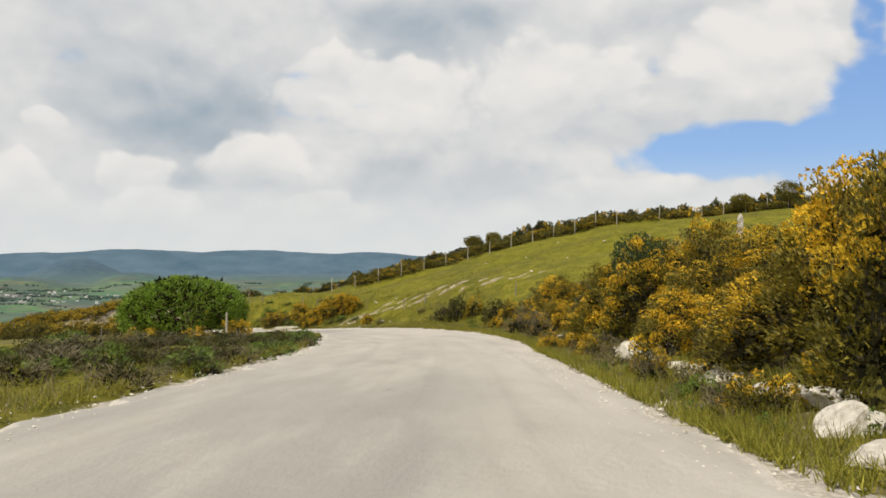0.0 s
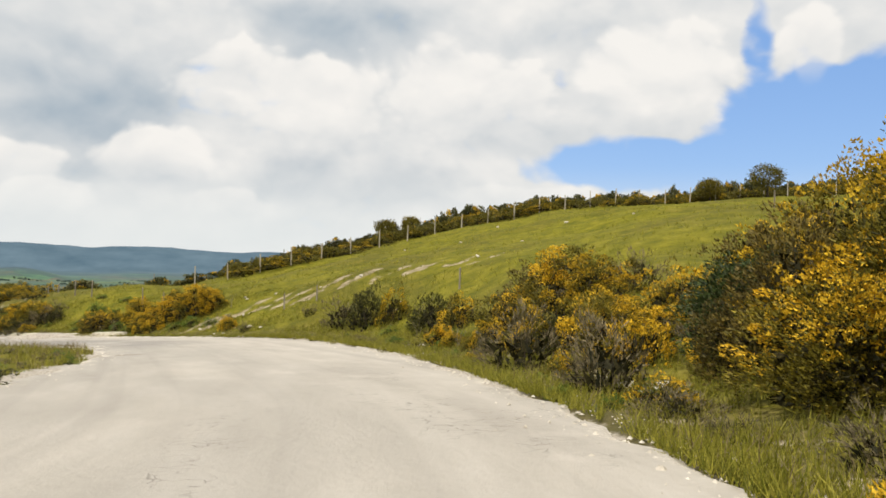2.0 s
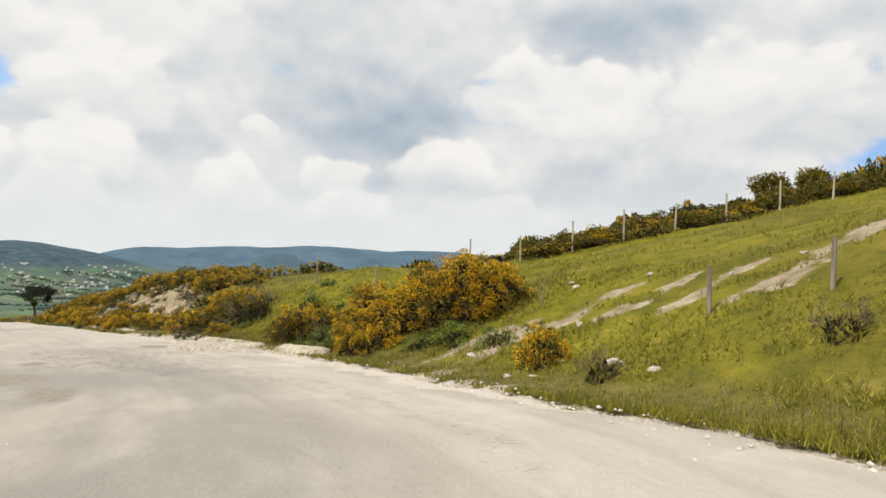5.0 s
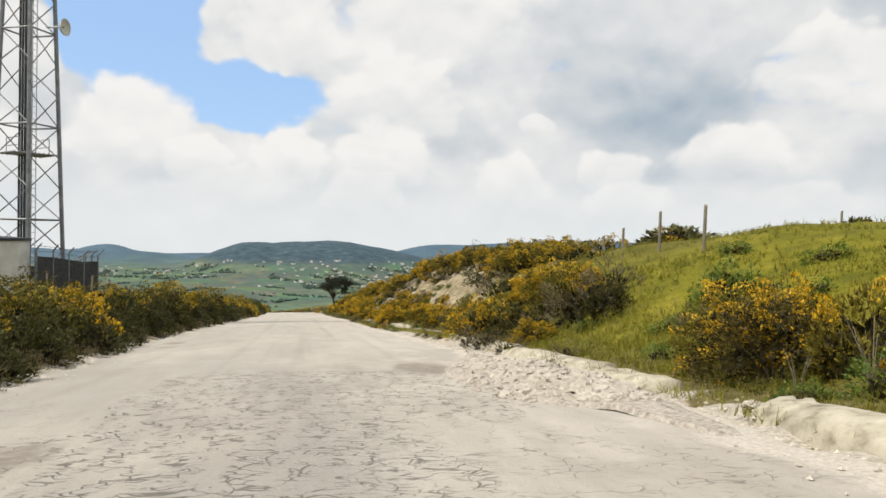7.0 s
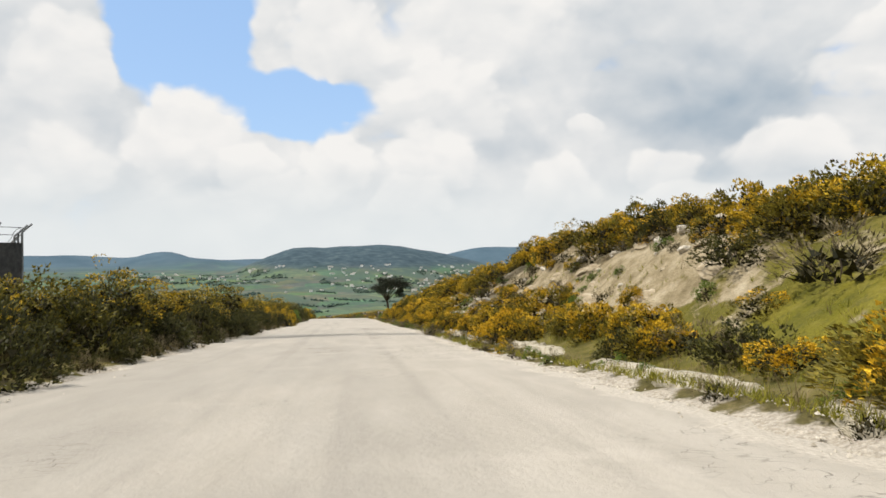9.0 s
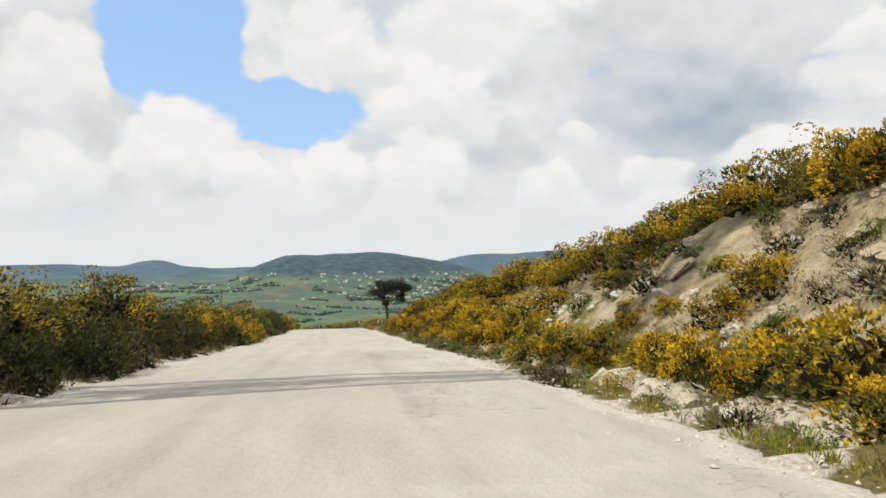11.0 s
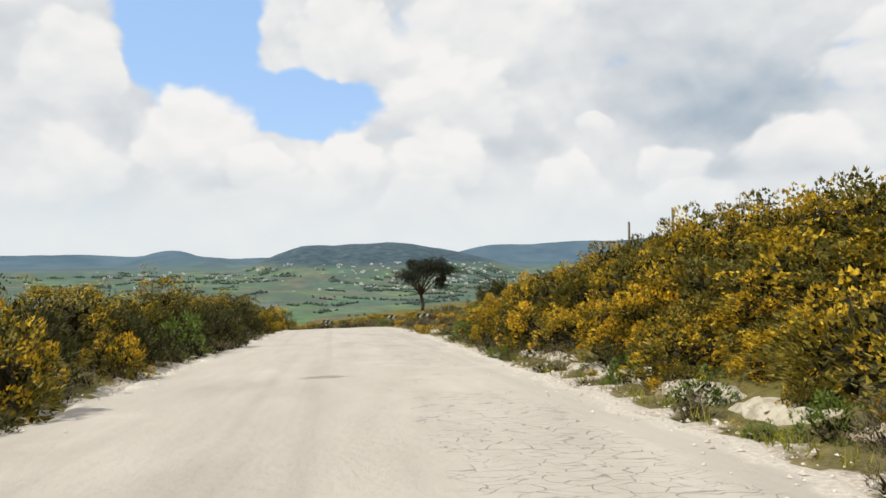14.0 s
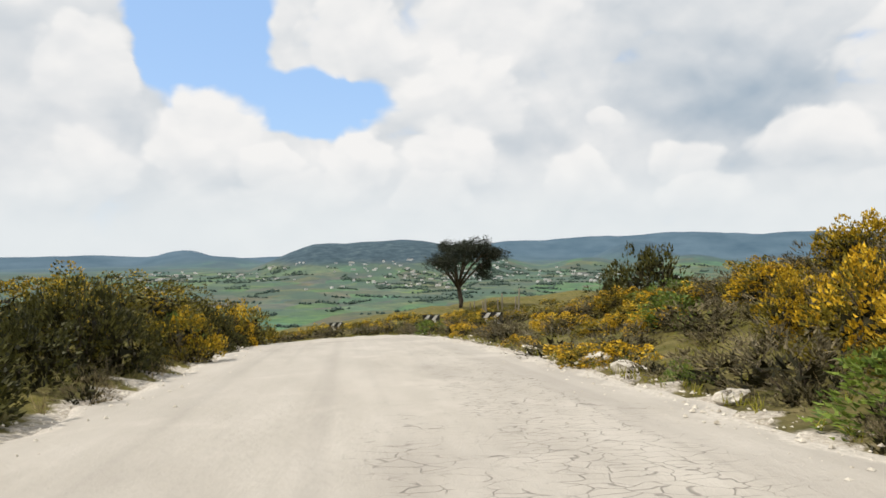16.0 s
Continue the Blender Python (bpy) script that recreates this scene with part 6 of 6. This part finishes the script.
def shelter(cx, cy, top):
    base = float(level(cx, cy)[0])
    h = top - base
    thing = tagged(new("equipment_shelter"), "round white equipment shelter with a dark flat roof rim", "shelter")
    n = 28
    ring = lambda r, z: [(r * math.cos(2 * math.pi * k / n), r * math.sin(2 * math.pi * k / n), z) for k in range(n)]
    v = ring(2.2, -0.3) + ring(2.2, h - 0.15)
    part("wall", mesh_from("wall", v, [(k, (k + 1) % n, n + (k + 1) % n, n + k) for k in range(n)], MAT["cabin"], True), thing)
    v = ring(2.3, h - 0.15) + ring(2.3, h) + [(0, 0, h + 0.15), (0, 0, h - 0.15)]
    f = [(k, (k + 1) % n, n + (k + 1) % n, n + k) for k in range(n)] + [(n + k, n + (k + 1) % n, 2 * n) for k in range(n)] + [((k + 1) % n, k, 2 * n + 1) for k in range(n)]
    part("roof", mesh_from("roof", v, f, MAT["cable"]), thing, "dark roof rim")
    v = [(2.21 * math.cos(t), 2.21 * math.sin(t), z) for z in (0, min(2.1, h - 0.4)) for t in (-0.4, -0.2, 0.0)]
    part("door", mesh_from("door", v, [(0, 1, 4, 3), (1, 2, 5, 4)], MAT["steel"]), thing)
    thing.matrix_basis = pose(cx, cy, base, 0, 0, 200)


def compound_fence(corners, high):
    thing = tagged(new("compound_fence"), "dark mesh fence with bent barbed-wire posts round the mast", "fence")
    for (ax, ay), (bx, by) in zip(corners[:-1], corners[1:]):
        n = max(1, round(math.hypot(bx - ax, by - ay) / 1.5))
        for i in range(n):
            x0, y0 = ax + (bx - ax) * i / n, ay + (by - ay) * i / n
            x1, y1 = ax + (bx - ax) * (i + 1) / n, ay + (by - ay) * (i + 1) / n
            z0, z1 = float(level(x0, y0)[0]), float(level(x1, y1)[0])
            ox, oy = (by - ay), -(bx - ax)
            k = 0.35 / math.hypot(ox, oy)
            part("post", mesh_from("post", *tube([(x0, y0, z0 - 0.2), (x0, y0, z0 + high), (x0 + ox * k, y0 + oy * k, z0 + high + 0.35)], [0.05, 0.05, 0.04], 6), MAT["steel"]), thing)
            t = 0.02
            v = [(x0, y0, z0 - 0.1), (x1, y1, z1 - 0.1), (x1, y1, z1 + high - 0.4), (x0, y0, z0 + high - 0.4)]
            nx, ny = ox * k / 0.35 * t, oy * k / 0.35 * t
            v += [(p[0] + nx, p[1] + ny, p[2]) for p in v]
            part("mesh_panel", mesh_from("mesh_panel", v, [(0, 1, 2, 3), (7, 6, 5, 4), (0, 4, 5, 1), (1, 5, 6, 2), (2, 6, 7, 3), (3, 7, 4, 0)], MAT["mesh"]), thing)
            for h in (high - 0.1, high + 0.2):
                part("wire", mesh_from("wire", *bar((x0, y0, z0 + h), (x1, y1, z1 + h), 0.012, 4), MAT["cable"]), thing)


def cabinet(cx, cy, top):
    """A green steel cabinet with a door on a concrete foot."""
    base = float(level(cx, cy)[0])
    h = max(top - base, 1.6)
    thing = tagged(new("equipment_cabinet"), "green painted steel equipment cabinet beside the shelter", "cabinet")

    def box(name, lo, hi, material, label=""):
        bm = bmesh.new()
        bmesh.ops.create_cube(bm, size=1.0)
        for v in bm.verts:
            v.co = Vector([lo[i] + (hi[i] - lo[i]) * (v.co[i] + 0.5) for i in range(3)])
        bmesh.ops.bevel(bm, geom=bm.edges[:], offset=0.02, segments=1, affect="EDGES")
        me = bpy.data.meshes.new(name)
        bm.to_mesh(me)
        bm.free()
        me.materials.append(MAT[material])
        return part(name, me, thing, label)

    box("foot", (-1.1, -0.8, -0.4), (1.1, 0.8, 0.12), "concrete", "concrete foot")
    box("body", (-1.0, -0.7, 0.12), (1.0, 0.7, h - 0.08), "green_paint")
    box("roof", (-1.08, -0.78, h - 0.08), (1.08, 0.78, h), "green_paint")
    for x0 in (-0.93, 0.03):
        box("door", (x0, -0.74, 0.25), (x0 + 0.9, -0.70, h - 0.2), "green_paint")
    thing.matrix_basis = pose(cx, cy, base, 0, 0, 68)


cabinet(-61.9, 80.0, -5.35)
mast(-64.5, 87.7)
shelter(-60.3, 83.6, -5.4)
compound_fence([(-58.6, 85.6), (-60.8, 90.4), (-68.2, 92.3), (-70.4, 83.2)], 3.9)



# ---- the valley: houses and trees ----
def house(kind):
    w, d, h = ((13, 9, 5.0), (10, 9, 6.2), (18, 8, 4.2), (9, 8, 3.6))[kind]
    thing = tagged(new("house"), "small white rendered house with a low tiled roof in the valley", "house", "houses in the valley")
    a, b = w / 2, d / 2
    v = [(-a, -b, -3), (a, -b, -3), (a, b, -3), (-a, b, -3), (-a, -b, h), (a, -b, h), (a, b, h), (-a, b, h), (-a, 0, h + 1.5), (a, 0, h + 1.5)]
    part("wall", mesh_from("wall", v, [(0, 1, 5, 4), (1, 2, 6, 9, 5), (2, 3, 7, 6), (3, 0, 4, 8, 7)], MAT["render"]), thing)
    e = 0.5
    v = [(-a - e, -b - e, h - 0.1), (a + e, -b - e, h - 0.1), (a + e, 0, h + 1.75), (-a - e, 0, h + 1.75), (-a - e, b + e, h - 0.1), (a + e, b + e, h - 0.1)]
    v += [(p[0], p[1], p[2] + 0.25) for p in v]
    part("roof", mesh_from("roof", v, [(6, 7, 8, 9), (9, 8, 11, 10), (0, 3, 2, 1), (3, 4, 5, 2), (0, 1, 7, 6), (4, 10, 11, 5), (1, 2, 8, 7), (2, 5, 11, 8), (0, 6, 9, 3), (3, 9, 10, 4)], MAT["tiles"]), thing)
    for k in range(3):
        x = -a + w * (k + 0.5) / 3
        v = [(x - 0.6, -b - 0.06, 1.0), (x + 0.6, -b - 0.06, 1.0), (x + 0.6, -b - 0.06, 2.4), (x - 0.6, -b - 0.06, 2.4)]
        v += [(p[0], -b + 0.05, p[2]) for p in v]
        part("window", mesh_from("window", v, [(0, 1, 2, 3), (0, 4, 5, 1), (1, 5, 6, 2), (2, 6, 7, 3), (3, 7, 4, 0)], MAT["glass"]), thing)
    return thing


def small_tree(x, y, high, wide, seed):
    gen = np.random.default_rng(seed)
    thing = tagged(new("hedge_tree"), "small round dark tree standing above the hedge on the crest", "tree")
    part("trunk", mesh_from("trunk", *tube([(0, 0, -0.3), (0.05, 0, high * 0.3), (0, 0.05, high * 0.6)], [0.16, 0.12, 0.05], 7), MAT["bark"]), thing)
    q = gen.normal(0, 1, (420, 3))
    q /= np.linalg.norm(q, axis=1)[:, None]
    r = 1 + 0.25 * wobble(q[:, 0] * 3, q[:, 1] * 3 + q[:, 2] * 2, 1.0, seed)
    p = q * np.array((wide / 2, wide / 2, high * 0.34)) * (r * gen.uniform(0.6, 1.0, 420))[:, None] + np.array((0, 0, high * 0.64))
    part("crown", mesh_from("crown", *tufts(p, q, 7, 0.3, 0.07, 0.6, gen), MAT["gorse"]), thing)
    thing.matrix_basis = pose(x, y, float(level(x, y)[0]))


small_tree(46.5, 97.0, 3.6, 3.4, 1)
small_tree(41.0, 99.5, 2.4, 2.8, 2)
small_tree(4.5, 106.5, 2.6, 2.2, 3)
small_tree(7.5, 107.5, 2.2, 2.0, 4)


def make_village():
    gen = np.random.default_rng(3)
    first = [house(k) for k in range(4)]
    eye = LINE[200, :2]
    used = set()
    groups = [(45, 6.0, 2350, 190, 70), (50, 5.5, 2600, 110, 44), (43, 3.0, 2700, 80, 24), (40, 5, 2200, 160, 30), (37.5, 1.6, 2560, 120, 22), (33.5, 3.0, 2350, 160, 16), (28, 3.5, 2250, 130, 26), (63, 4.0, 2600, 160, 34), (57, 2.5, 2500, 110, 18), (46, 2.0, 2050, 70, 10)]
    for yaw, spread, dist, deep, n in groups:
        for _ in range(n):
            a, r = radians(yaw + gen.normal(0, spread * 0.6)), dist + gen.normal(0, deep)
            x, y = eye[0] - math.sin(a) * r, eye[1] + math.cos(a) * r
            if float(level(x, y)[0]) > PLAIN + 62:
                continue
            k = int(gen.integers(4))
            m = pose(x, y, float(level(x, y)[0]), 0, 0, math.degrees(a) + gen.uniform(-60, 60)) @ Matrix.Diagonal((*[gen.uniform(0.45, 0.85)] * 3, 1))
            if k in used:
                copy_thing(first[k], m @ Matrix.Diagonal(tuple(1 / v for v in first[k].scale) + (1,)))
            else:
                used.add(k)
                first[k].matrix_basis = m
    cs = []
    for _ in range(340):
        a, r = radians(gen.uniform(-2, 82)), gen.uniform(500, 2750)
        x, y = eye[0] - math.sin(a) * r, eye[1] + math.cos(a) * r
        way, long, deep = gen.uniform(0, math.pi), gen.uniform(15, 70), gen.uniform(2, 14)
        for _ in range(int(8 + long * deep * 0.05)):
            p, q = gen.normal(0, long * 0.5), gen.normal(0, deep * 0.5)
            cs.append((x + p * math.cos(way) - q * math.sin(way), y + p * math.sin(way) + q * math.cos(way)))
    for yaw, spread, dist, deep, n in groups:
        for _ in range(n // 2):
            a, r = radians(yaw + gen.normal(0, spread * 0.8)), dist + gen.normal(0, deep * 1.2)
            for _ in range(22):
                cs.append((eye[0] - math.sin(a) * r + gen.normal(0, 16), eye[1] + math.cos(a) * r + gen.normal(0, 9)))
    cs = np.array(cs)
    z = level(cs[:, 0], cs[:, 1])
    low = z < PLAIN + 42
    cs, z = cs[low], z[low]
    c = np.repeat(np.c_[cs, z + 1.0], 2, 0) + gen.normal(0, 1.3, (len(cs) * 2, 3))
    base = np.array([(1, 0, 0), (0, 1, 0), (-1, 0, 0), (0, -1, 0), (0, 0, 0.9), (0, 0, -0.8)], float)
    v = c[:, None] + base[None] * gen.uniform(0.75, 1.25, (len(c), 6, 1)) * gen.uniform(1.6, 4.4, (len(c), 1, 1))
    f = (np.array([(0, 1, 4), (1, 2, 4), (2, 3, 4), (3, 0, 4), (1, 0, 5), (2, 1, 5), (3, 2, 5), (0, 3, 5)])[None] + 6 * np.arange(len(c))[:, None, None]).reshape(-1, 3)
    v = v.reshape(-1, 3)
    tagged(new("far_trees", mesh_from("far_trees", v, f, MAT["woods"], True)), "scattered dark trees and hedges across the valley", "trees", kind="stuff")


make_village()
